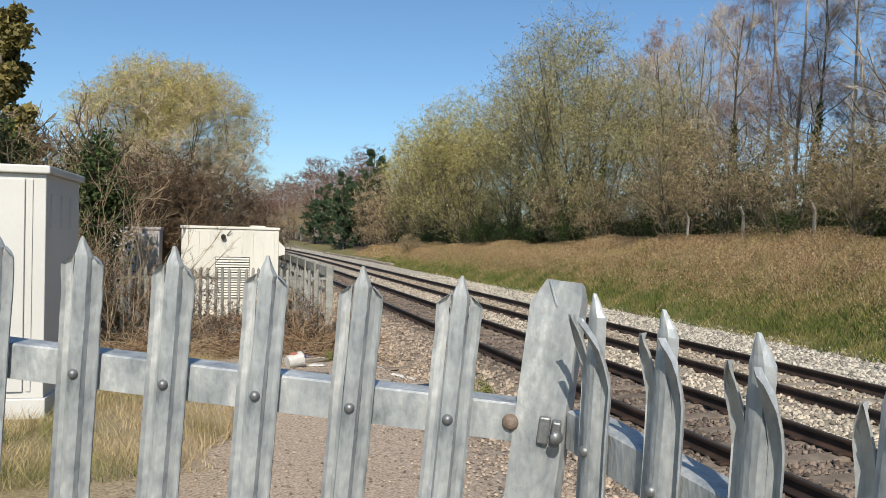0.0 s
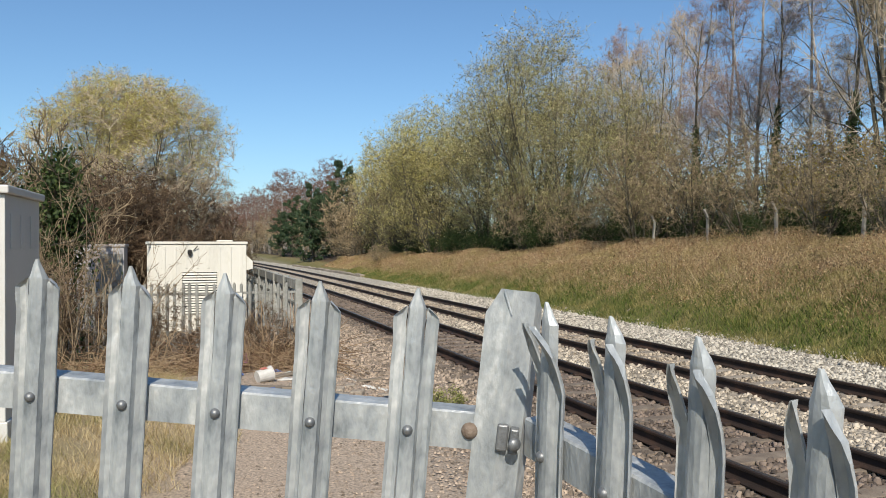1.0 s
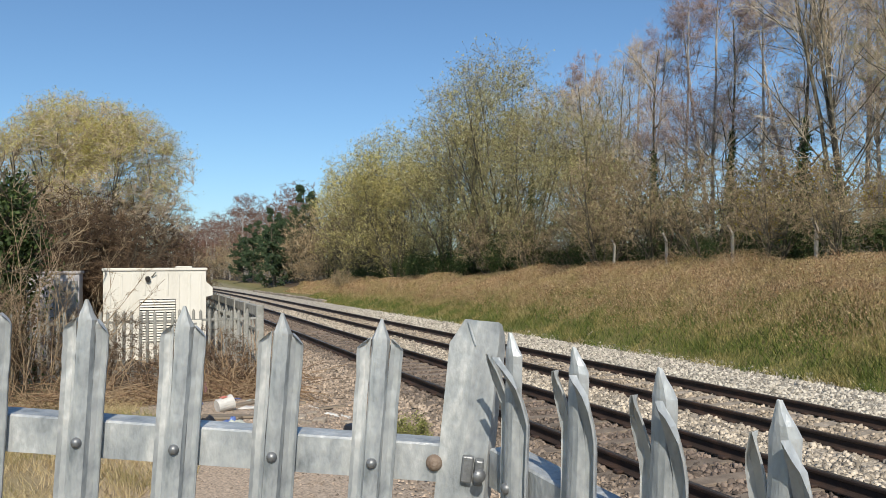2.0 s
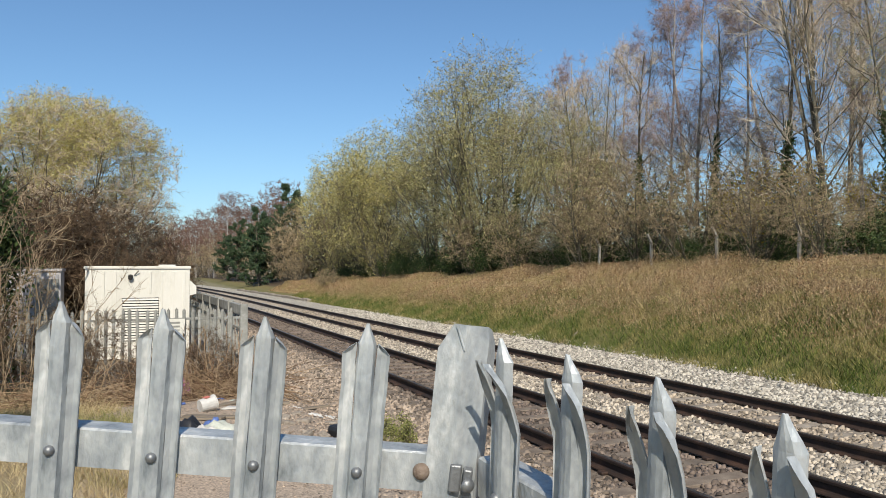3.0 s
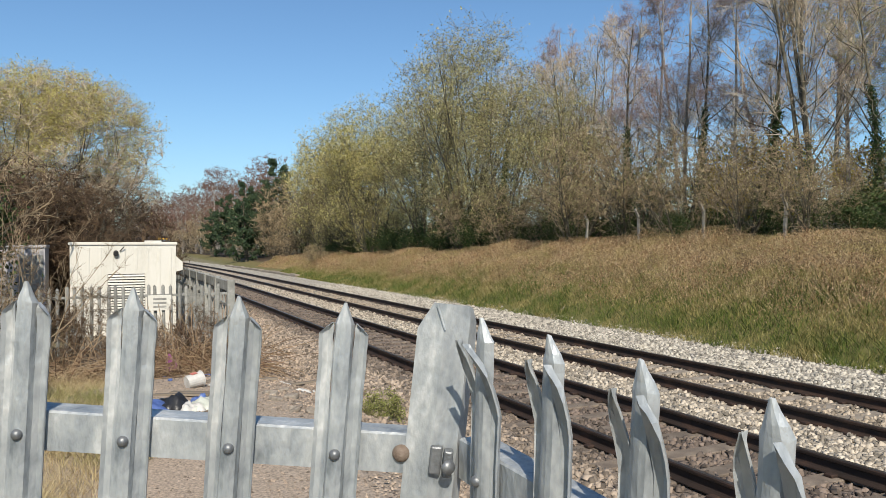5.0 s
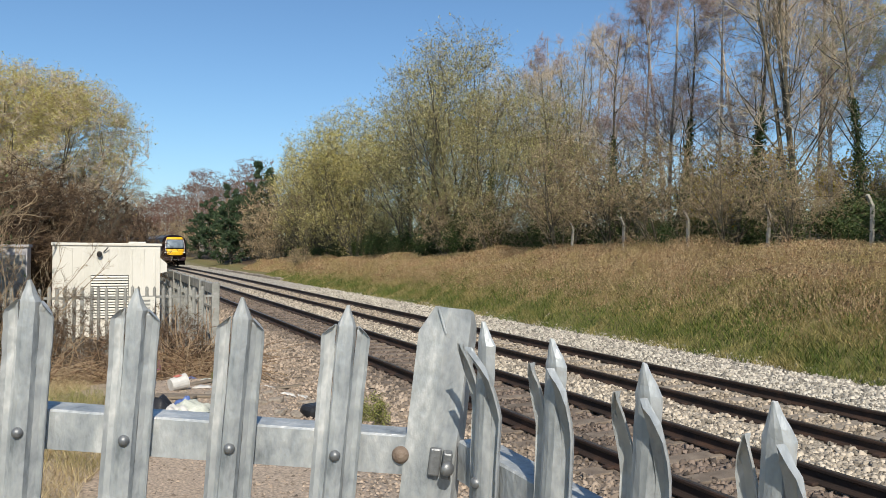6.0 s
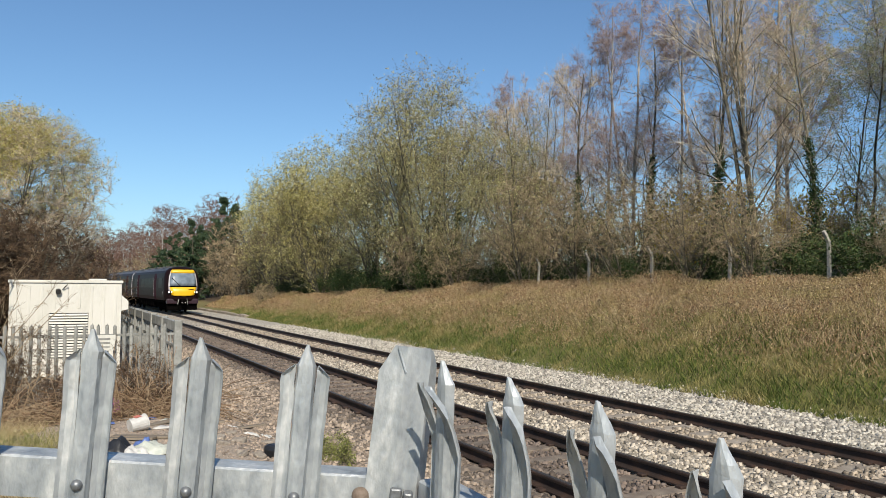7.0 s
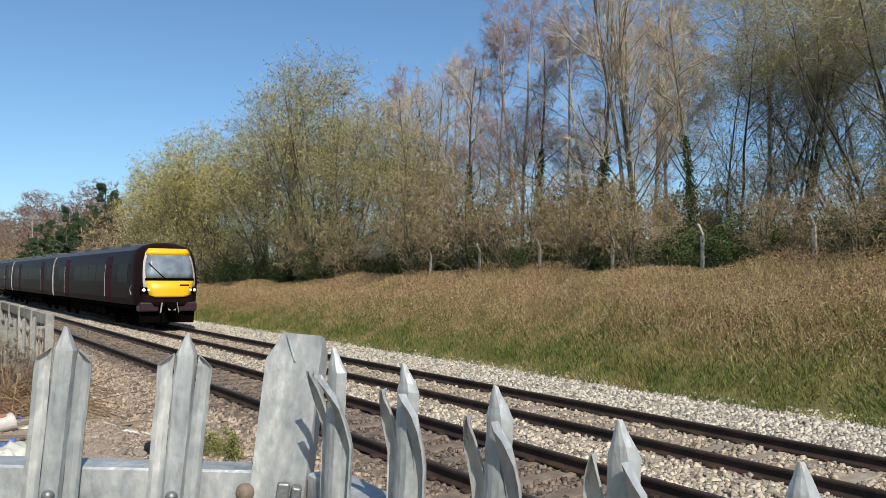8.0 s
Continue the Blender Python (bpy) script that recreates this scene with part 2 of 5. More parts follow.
def land(x, y):
    x, y = np.asarray(x, float), np.asarray(y, float)
    s = x - bend(y)
    near = 0.5 - 0.55 * smooth(8, 15, y)
    z = near + (-0.45 - near) * smooth(1.6, 4.3, s)
    top = bank_top(y)
    z = z + smooth(12.4, 13.3, s) * 0.2
    up = np.clip((s - 13.3) / 5.2, 0, 1)
    z = np.where(s > 13.3, -0.25 + (top + 0.25) * (up + 0.10 * np.sin(up * np.pi)), z)
    z = z + np.where(s > 18.5, 0.02 * (np.minimum(s, 60) - 18.5), 0) + 0.13 * np.clip(s - 25, 0, 26)
    return z + 0.03 * np.sin(x * 1.7 + y * 0.6) * np.sin(y * 1.3 - x * 0.4)


def ground_z(x, y):
    return float(land(x, y))


def build_ground():
    xs = np.concatenate([[-2500, -900, -300, -120, -60, -40], np.arange(-30, -4, 2), np.arange(-4, 24, 0.4), np.arange(24, 60, 3), [70, 100, 180, 400, 1000, 2500]])
    ys = np.concatenate([[-2500, -900, -300, -100, -50], np.arange(-30, -2, 3), np.arange(-2, 40, 0.5), np.arange(40, 130, 2), np.arange(130, 340, 8), [380, 500, 900, 1600, 2800]])
    gx, gy = np.meshgrid(xs, ys)
    gz = land(gx, np.clip(gy, -60, 320))
    nx, ny = len(xs), len(ys)
    idx = np.arange(nx * ny).reshape(ny, nx)
    faces = np.stack([idx[:-1, :-1], idx[:-1, 1:], idx[1:, 1:], idx[1:, :-1]], -1).reshape(-1, 4)
    me = array_mesh("ground", np.stack([gx, gy, gz], -1).reshape(-1, 3), faces, GROUND, True)
    thing("ground", "bare soil, dead grass and turf rising to a bank", "ground", kind="structure", mesh=me)


def bed(s, y):
    """Height of the ballast bed."""
    z = np.interp(s, [2.9, 4.2, 4.6, 7.2, 7.8, 10.9, 11.6, 13.4], [-0.42, -0.20, -0.185, -0.19, -0.235, -0.245, -0.26, -0.27])
    return z + 0.012 * np.sin(s * 9 + y * 3.1) * np.sin(y * 7.3 - s * 4)


def build_ballast():
    ss = np.arange(2.9, 13.45, 0.14)
    ys = np.concatenate([np.arange(-30, -2, 1.0), np.arange(-2, 40, 0.2), np.arange(40, 120, 1.0), np.arange(120, 320, 4.0)])
    gs, gy = np.meshgrid(ss, ys)
    idx = np.arange(gs.size).reshape(gs.shape)
    faces = np.stack([idx[:-1, :-1], idx[:-1, 1:], idx[1:, 1:], idx[1:, :-1]], -1).reshape(-1, 4)
    gz = np.maximum(bed(gs, gy), land(gs + bend(gy), gy) + 0.01)
    me = array_mesh("ballast", np.stack([gs + bend(gy), gy, gz], -1).reshape(-1, 3), faces, BALLAST, True)
    thing("ballast", "crushed grey and buff stone ballast under two tracks", "ballast", kind="structure", mesh=me)


def build_stones():
    rng = np.random.default_rng(5)
    base = np.array([(1, 0.6, -0.4), (-0.7, 1, -0.4), (-1, -0.6, -0.4), (0.7, -1, -0.4), (0.6, 0.4, 0.7), (-0.45, 0.65, 0.7), (-0.6, -0.4, 0.7), (0.45, -0.65, 0.7)], float)
    side = np.array([(0, 1, 5, 4), (1, 2, 6, 5), (2, 3, 7, 6), (3, 0, 4, 7), (4, 5, 6, 7)])
    n = 84000
    s = rng.uniform(3.0, 13.4, n)
    y = 1.5 + 44 * rng.random(n) ** 1.5
    z = np.maximum(bed(s, y), land(s + bend(y), y) + 0.01)
    inside = np.zeros(n, bool)
    for c in (5.86, 9.27):
        inside |= np.abs(s - c) < 1.25
    on_sleeper = inside & (np.mod(y, 0.65) < 0.27)
    size = rng.uniform(0.017, 0.042, n)
    keep = ~(on_sleeper & (rng.random(n) < 0.86))
    for rx in (5.105, 6.61, 8.515, 10.02):
        keep &= np.abs(s - rx) > 0.09
    s, y, z, size = s[keep], y[keep], z[keep], size[keep]
    n = len(s)
    shape = base[None] * rng.uniform(0.55, 1.35, (n, 8, 3)) + rng.normal(0, 0.20, (n, 8, 3))
    a = rng.uniform(0, 6.28, n)
    ca, sa = np.cos(a)[:, None], np.sin(a)[:, None]
    vx, vy = shape[..., 0] * ca - shape[..., 1] * sa, shape[..., 0] * sa + shape[..., 1] * ca
    verts = np.stack([vx, vy, shape[..., 2] * 0.95], -1) * size[:, None, None]
    verts += np.stack([s + bend(y), y, z + size * rng.uniform(0.1, 0.7, n)], -1)[:, None]
    faces = (side[None] + 8 * np.arange(n)[:, None, None]).reshape(-1, 4)
    me = array_mesh("ballast_stones", verts.reshape(-1, 3), faces, STONE)
    thing("ballast_stones", "loose angular grey and buff ballast stones", "stones", kind="stuff", mesh=me)


# ---- railway tracks ----
RAIL_OUTLINE = [(-0.07, -0.159), (0.07, -0.159), (0.07, -0.148), (0.02, -0.132), (0.009, -0.118), (0.009, -0.048), (0.033, -0.036), (0.035, -0.010), (0.028, 0), (-0.028, 0), (-0.035, -0.010), (-0.033, -0.036), (-0.009, -0.048), (-0.009, -0.118), (-0.02, -0.132), (-0.07, -0.148)]


def track_points():
    return [-30, -10] + list(range(0, 50, 10)) + list(range(50, 321, 6))


def build_track(name, xl, zl, xr, zr, label):
    tr = thing(name, label, "track", kind="structure")
    for x, z in ((xl, zl), (xr, zr)):
        path = [pose(x + float(bend(y)), y, z, 0, 0, math.degrees(max(0, y - 50) / 1300)) for y in track_points()]
        part("rail", Geo().sweep(RAIL_OUTLINE, path), RAIL, tr, "dark rusted steel rail")
        head = [(-0.026, 0.0005), (0.026, 0.0005), (0.024, 0.0025), (-0.024, 0.0025)]
        part("rail_head", Geo().sweep(head, path), RAILTOP, tr, "worn running surface of the rail")
    return tr


def build_sleepers(tr, xl, zl, xr, zr, count, finish):
    xc, zc = (xl + xr) / 2, (zl + zr) / 2 - 0.165
    lean = math.degrees(math.atan2(zr - zl, xr - xl))
    g = Geo()
    g.box(-1.25, 1.25, -0.125, 0.125, -0.16, 0.0, bevel=0.012)
    me = g.mesh("sleeper", finish)
    clip = Geo()
    for dx in (xl - xc, xr - xc):
        for side in (-1, 1):
            clip.box(dx + side * 0.105 - 0.045, dx + side * 0.105 + 0.045, -0.05, 0.05, 0.0, 0.035, bevel=0.01)
    cm = clip.mesh("rail_clips", RAIL)
    for i in range(count):
        y = -11.7 + 0.65 * i + 0.135
        ob = part("sleeper", me, finish, tr)
        ob.matrix_basis = pose(xc + float(bend(y)) + random.uniform(-0.02, 0.02), y, zc + random.uniform(-0.006, 0.004), 0, -lean, random.uniform(-0.6, 0.6) + math.degrees(max(0, y - 50) / 1300))
        if 0 < y < 40:
            c = part("rail_clip", cm, RAIL, tr)
            c.matrix_basis = pose(xc, y, zc, 0, -lean, 0)


NEAR = (5.105, 0.0, 6.61, 0.015)
FAR = (8.515, -0.07, 10.02, -0.05)


# ---- palisade fence close by ----
PALE_PROFILE = [(-0.035, -0.002), (-0.030, 0.004), (-0.022, 0.006), (-0.0145, 0.0), (-0.011, -0.010), (-0.004, -0.0125), (0.004, -0.0125), (0.011, -0.010), (0.0145, 0.0), (0.022, 0.006), (0.030, 0.004), (0.035, -0.002)]


def pale_geo(length, splay, taper, rnd):
    """A W-section pale with three points; the outer two are slit away and curl outwards."""
    g = Geo()
    low = [-length, -0.7, -0.3, -0.2, -0.13]

    def bent(rows, amount):
        out = []
        for row in rows:
            dx, dy = rnd.uniform(-amount, amount), rnd.uniform(-amount, amount)
            out.append([(x + dx + rnd.uniform(-0.0004, 0.0004), y + dy, z + rnd.uniform(-0.0006, 0.0006)) for x, y, z in row])
        return out

    centre = PALE_PROFILE[3:9]
    rows = [[(x, d, z) for x, d in centre] for z in low + [-0.10, -0.07, -0.045, -0.034]]
    rows += [[(x * w, -0.0125 + (d + 0.0125) * w, z) for x, d in centre] for z, w in ((-0.024, 0.72), (-0.012, 0.38), (-0.002, 0.12))]
    g.sheet(bent(rows, 0.0006), (0, 0.003, 0))
    for side in (-1, 1):
        curl = splay * rnd.uniform(0.6, 1.4)
        strip = [p for p in PALE_PROFILE if p[0] * side > 0.014]
        strip.sort(key=lambda p: p[0])
        rows = []
        for z in low + [-0.115, -0.095, -0.075, -0.058, -0.049, -0.041, -0.033]:
            t = min(1.0, max(0.0, (z + 0.135) / 0.10))
            cut = 0.0206 * max(0.0, (z + 0.033 + taper) / taper) ** 1.4
            row = []
            for x, d in strip:
                a = min(abs(x), 0.0352 - min(0.0195, cut))
                row.append((side * (a + 0.0012 * t), d - curl * t ** 1.7, z))
            rows.append(row)
        g.sheet(bent(rows, 0.0007), (0, 0.003, 0))
    return g


def build_fence(m, ks, label, splay, rail_ends, tilt_seed):
    rnd = random.Random(tilt_seed)
    fence = thing("palisade_fence", label, "fence", m, group="palisade fences")
    kinds = [pale_geo(1.52, splay, (0.018 if splay < 0.02 else 0.042) * rnd.uniform(0.85, 1.25), rnd).mesh("pale", GALV) for _ in range(4)]
    bolt = Geo().dome((0, -0.0125, -0.227), (0, -1, 0), 0.0085, 0.008).mesh("bolt", BOLT, True)
    for k in ks:
        p = part("pale", kinds[k % 4], GALV, fence)
        p.matrix_basis = pose(k * 0.155 + rnd.uniform(-0.002, 0.002), 0, rnd.uniform(0.002, 0.005), 0, rnd.uniform(-0.5, 0.5), rnd.uniform(-1.5, 1.5))
        part("bolt", bolt, BOLT, p)
    x0, x1 = rail_ends
    angle = [(0.0, -0.252), (0.006, -0.252), (0.006, -0.198), (0.048, -0.198), (0.048, -0.192), (0.003, -0.192), (0.0, -0.195)]
    g = Geo().sweep([(x, z) for x, z in angle], [Matrix(((0, 1, 0, x), (1, 0, 0, 0.010), (0, 0, 1, 0), (0, 0, 0, 1))) for x in (x0, x1)])
    part("fence_rail", g, GALV, fence, "galvanised angle-iron rail")
    return fence


def build_near_fences():
    left = build_fence(pose(0.312, 1.087, 2.072, 1.6, 4.2, -22.4), range(-9, 1), "galvanised palisade fence with triple-pointed pales", 0.007, (-1.55, 0.118), 3)
    part("rail_bolt", Geo().dome((0.096, 0.0095, -0.222), (0, -1, 0), 0.0135, 0.011, 5, 18), RUSTY, left, "rust-brown round bolt head", True)
    right = build_fence(pose(0.463, 0.922, 2.057, 0, 3.1, -86.1), range(0, 8), "galvanised palisade fence with splayed triple points", 0.034, (-0.09, 1.3), 4)
    # the post where the two fences meet
    plan = [(-0.044, 0.008), (-0.004, -0.004), (0.033, 0.004), (0.045, 0.022)]
    rows = []
    for z in (-1.52, -0.6, -0.25, -0.06, -0.035):
        rows.append([(x, y, z) for x, y in plan])
    rows.append([(plan[0][0] + 0.012, 0.0045, -0.012), (-0.004, -0.004, -0.012), (0.033, 0.004, -0.012), (0.043, 0.018, -0.018)])
    rows.append([(plan[0][0] + 0.021, 0.002, 0.006), (-0.004, -0.004, 0.006), (0.030, 0.003, 0.006), (0.036, 0.010, 0.002)])
    post = thing("fence_post", "galvanised folded-steel post at the fence corner", "post", pose(0.4535, 1.030, 2.063, 1.0, 6.2, -24))
    part("post_plate", Geo().sheet(rows, (0, 0.004, 0)), GALV, post)
    weld = Geo().rod((-0.018, -0.0035, 0.004), (-0.003, -0.0065, -0.032), 0.0016, 6)
    part("weld_seam", weld, GALV, post)
    br = Geo().box(-0.006, 0.012, -0.014, -0.004, -0.246, -0.204, bevel=0.003)
    br.box(0.014, 0.028, -0.026, -0.004, -0.246, -0.206, bevel=0.003)
    part("bracket", br, BOLT, post, "small steel bracket holding the rail")
    part("bracket_bolt", Geo().dome((0.022, -0.030, -0.228), (0.5, -1, 0), 0.011, 0.008, 5, 16), BOLT, post, "", True)


# ---- lineside cabinet, equipment housing ----
def build_cabinet():
    c = thing("equipment_cabinet", "tall white steel lineside equipment cabinet on bare ground", "cabinet", pose(-2.55, 7.22, 0.56, 0, 0, -3))
    g = Geo().box(0, 1.10, 0.0, 1.22, 0.10, 2.02, bevel=0.008)
    part("body", g, CAB, c)
    part("plinth", Geo().box(-0.02, 1.12, -0.02, 1.24, -0.1, 0.10, bevel=0.01), CAB, c)
    part("roof", Geo().box(-0.04, 1.14, -0.05, 1.27, 2.02, 2.09, bevel=0.012), CAB, c, "overhanging roof of the cabinet")
    d = part("door", Geo().box(0.04, 0.94, -0.022, -0.001, 0.16, 1.97, bevel=0.006), CAB, c, "flush white steel door")
    part("handle", Geo().box(0.80, 0.84, -0.05, -0.022, 1.0, 1.18, bevel=0.006), BOLT, d)
    part("hinge_strip", Geo().box(0.965, 1.0, -0.012, -0.001, 0.16, 1.97, bevel=0.004), CAB, c)
    for i in range(3):
        y = 0.16 + i * 0.34
        part("side_panel", Geo().box(1.1, 1.108, y, y + 0.2, 1.55, 1.86, bevel=0.003), CAB, c)


def build_housing():
    h = thing("equipment_housing", "cream steel railway equipment housing streaked with dirt", "equipment building", pose(-0.9, 20.5, -0.06))
    part("body", Geo().box(0, 2.44, 0.0, 5.2, 0.0, 2.24, bevel=0.01), CREAM, h)
    part("roof", Geo().box(-0.03, 2.47, -0.03, 5.23, 2.24, 2.31, bevel=0.012), CREAM, h, "flat cream roof edge")
    part("roof_vent", Geo().box(1.7, 2.1, 0.1, 0.5, 2.31, 2.35, bevel=0.015), CREAM, h)
    for i in range(9):
        x = 0.14 + i * 0.27
        if 0.80 < x < 1.75:
            part("wall_rib", Geo().box(x - 0.03, x + 0.03, -0.014, 0.0, 1.62, 2.18, bevel=0.005), CREAM, h)
            continue
        part("wall_rib", Geo().box(x - 0.03, x + 0.03, -0.014, 0.0, 0.08, 2.18, bevel=0.005), CREAM, h)
    lou = part("louvre", Geo().box(0.84, 1.70, -0.016, -0.002, 0.45, 1.52, bevel=0.004), DARK, h, "slatted ventilation louvre")
    slat = Geo()
    slat.add([(0.85, -0.016, 0.012), (1.69, -0.016, 0.012), (1.69, -0.05, -0.024), (0.85, -0.05, -0.024), (0.85, -0.016, 0.020), (1.69, -0.016, 0.020), (1.69, -0.05, -0.016), (0.85, -0.05, -0.016)], [(0, 3, 2, 1), (4, 5, 6, 7), (0, 1, 5, 4), (2, 3, 7, 6), (1, 2, 6, 5), (3, 0, 4, 7)])
    sm = slat.mesh("slat", CREAM)
    for i in range(16):
        part("slat", sm, CREAM, lou).matrix_basis = pose(0, 0, 0.49 + i * 0.066)
    part("vent_cowl", Geo().rod((1.03, -0.10, 2.02), (1.03, 0.0, 2.05), 0.06, 12), DARK, h, "small dark round vent")
    part("bracket", Geo().rod((1.22, -0.10, 2.2), (1.12, -0.02, 2.08), 0.012, 6), DARK, h)
    part("corner_hood", Geo().add([(2.44, 0.0, 1.95), (2.60, 0.0, 1.80), (2.60, 0.0, 1.60), (2.44, 0.0, 1.56), (2.44, 0.6, 1.95), (2.60, 0.6, 1.80), (2.60, 0.6, 1.60), (2.44, 0.6, 1.56)], [(0, 1, 2, 3), (7, 6, 5, 4), (0, 4, 5, 1), (1, 5, 6, 2), (2, 6, 7, 3)]), CREAM, h)


PALE_GREY = material("pale_grey_steel", [(0.34, 0.33, 0.34), (0.46, 0.45, 0.46), (0.56, 0.55, 0.56)], 2.5, 0.6, 0.0, 0.1, 30)


def build_grey_cabinet():
    c = thing("equipment_cabinet", "wide pale grey steel cabinet half hidden behind bare shrubs", "cabinet", pose(-3.44, 20.7, -0.06))
    part("body", Geo().box(0, 2.0, 0.0, 1.2, 0.0, 2.18, bevel=0.01), PALE_GREY, c)
    part("roof", Geo().box(-0.03, 2.03, -0.04, 1.23, 2.18, 2.25, bevel=0.012), PALE_GREY, c)
    for i in range(7):
        part("wall_rib", Geo().box(0.08 + 0.19 * i, 0.13 + 0.19 * i, -0.016, -0.001, 0.08, 2.12, bevel=0.004), PALE_GREY, c)
    part("door", Geo().box(1.44, 1.96, -0.02, -0.001, 0.1, 2.0, bevel=0.006), GALV_FAR, c, "darker grey steel door")


def far_fence(x0, y0, x1, y1, top, height, label, step=0.155):
    m = pose(x0, y0, top - height, 0, 0, math.degrees(math.atan2(y1 - y0, x1 - x0)))
    f = thing("palisade_fence", label, "fence", m, group="palisade fences")
    n = math.hypot(x1 - x0, y1 - y0)
    g = Geo()
    g.add([(-0.034, 0.006, 0), (-0.012, -0.008, 0), (0.012, -0.008, 0), (0.034, 0.006, 0), (-0.034, 0.006, height - 0.07), (-0.012, -0.008, height - 0.04), (0.012, -0.008, height - 0.04), (0.034, 0.006, height - 0.07), (0, -0.008, height), (-0.025, 0.0, height - 0.035), (0.025, 0.0, height - 0.035), (0, 0.02, 0), (0, 0.02, height - 0.06)],
          [(0, 1, 5, 4), (1, 2, 6, 5), (2, 3, 7, 6), (5, 6, 8), (4, 5, 9), (6, 7, 10), (3, 11, 12, 7), (11, 0, 4, 12), (4, 9, 5, 12), (7, 12, 6, 10), (5, 8, 6, 12)])
    me = g.mesh("pale", GALV_FAR)
    rnd = random.Random(int(x0 * 10 + y0))
    for i in range(int(n / step)):
        part("pale", me, GALV_FAR, f).matrix_basis = pose(i * step, 0, rnd.uniform(-0.02, 0.02), rnd.uniform(-1, 1), rnd.uniform(-1.2, 1.2))
    for z in (0.25, height - 0.25):
        part("fence_rail", Geo().box(0, n, 0.025, 0.07, z - 0.025, z + 0.025, bevel=0.004), GALV_FAR, f)


def build_sign():
    s = thing("fence_sign", "small pale sign plate fixed to the palisade fence", "sign", pose(0.72, 17.02, 0.80))
    part("plate", Geo().box(0, 0.46, -0.012, 0.0, 0.0, 0.32, bevel=0.004), CREAM, s)
    for z0, z1, x0, x1 in ((0.06, 0.10, 0.10, 0.36), (0.14, 0.18, 0.10, 0.36), (0.22, 0.26, 0.10, 0.36)):
        part("sign_bar", Geo().box(x0, x1, -0.018, -0.012, z0, z1, bevel=0.002), GALV_FAR, s)


def build_handrail():
    h = thing("trackside_barrier", "weathered grey barrier of posts and planks along the track", "barrier", pose(2.42, 17.1, -0.35))
    part("top_plank", Geo().box(-0.05, 0.05, 0.03, 34, 1.50, 1.72, bevel=0.01), GALV_FAR, h, "broad flat top plank")
    part("mid_rail", Geo().box(-0.03, 0.03, 0.0, 34, 1.14, 1.20, bevel=0.006), GALV_FAR, h)
    post = Geo().box(-0.08, 0.08, -0.07, 0.07, 0.0, 1.75, bevel=0.008).mesh("post", GALV_FAR)
    slat = Geo().box(-0.02, 0.02, -0.035, 0.035, 0.1, 1.50, bevel=0.004).mesh("slat", GALV_FAR)
    for i in range(16):
        part("post", post, GALV_FAR, h).matrix_basis = pose(0, 0.06 + i * 2.2, 0)
        for j in range(1, 4):
            if i < 10:
                part("slat", slat, GALV_FAR, h).matrix_basis = pose(0, 0.06 + i * 2.2 + j * 0.55, 0)


# ---- train ----
TRAIN_BROWN = material("dark_brown_coach_paint", [(0.012, 0.006, 0.0065), (0.020, 0.010, 0.011)], 0.8, 0.45, 0.0, 0.0, 10, gloss=0.04)
TRAIN_ROOF = material("sooty_roof_grey", [(0.045, 0.043, 0.045), (0.085, 0.08, 0.08)], 1.0, 0.55, 0.0, 0.05, 14)
TRAIN_RED = plain("dark_crimson_paint", (0.035, 0.005, 0.010), 0.6, gloss=0.05)
TRAIN_PLUM = plain("plum_skirt_paint", (0.022, 0.008, 0.014), 0.4)
TRAIN_GREY = plain("pale_grey_cab_paint", (0.45, 0.42, 0.43), 0.35)
YELLOW = material("warning_yellow_paint", [(0.82, 0.46, 0.008), (0.90, 0.54, 0.012)], 2.0, 0.38, 0.0, 0.0, 20)
UNDER = material("black_underframe", [(0.002, 0.002, 0.002), (0.006, 0.005, 0.005)], 3.0, 0.9, 0.0, 0.2, 20, gloss=0.0)
GLASS = plain("tinted_coach_glass", (0.010, 0.006, 0.0055), 0.4, gloss=0.05)
# The pale blue-grey blotches put the sky's reflection into the glass colour.
SCREEN = material("glass_with_painted_sky", [(0.10, 0.13, 0.16), (0.30, 0.36, 0.42)], 1.8, 0.08, 0.0, 0.0, 3)
LAMP = plain("lit_headlamp", (1.0, 0.93, 0.86), 0.2, 0, 0.35)
HALF = [(1.27, 0.98), (1.33, 1.25), (1.345, 1.7), (1.345, 2.2), (1.315, 2.75), (1.25, 3.12), (1.13, 3.33), (0.88, 3.52), (0.45, 3.64), (0.0, 3.68)]


def ring(half):
    return [(x, z) for x, z in half] + [(-x, z) for x, z in half[-2::-1]]


def nose_y(x, z):
    """The front of the cab: raked above the waist, rounded in plan."""
    return 0.30 * (abs(x) / 1.3) ** 2.6 + max(0.0, z - 2.15) * 0.34 + max(0.0, z - 3.3) ** 2 * 1.6 + max(0.0, 1.3 - z) * 0.15


def cab_patch(outline_rows, lift):
    """A panel that lies on the cab front. outline_rows: z, x from, x to."""
    rows = []
    for z, a, b in outline_rows:
        rows.append([(a + (b - a) * i / 8, nose_y(a + (b - a) * i / 8, z) - lift, z) for i in range(9)])
    return Geo().sheet(rows, (0, 0.03, 0))


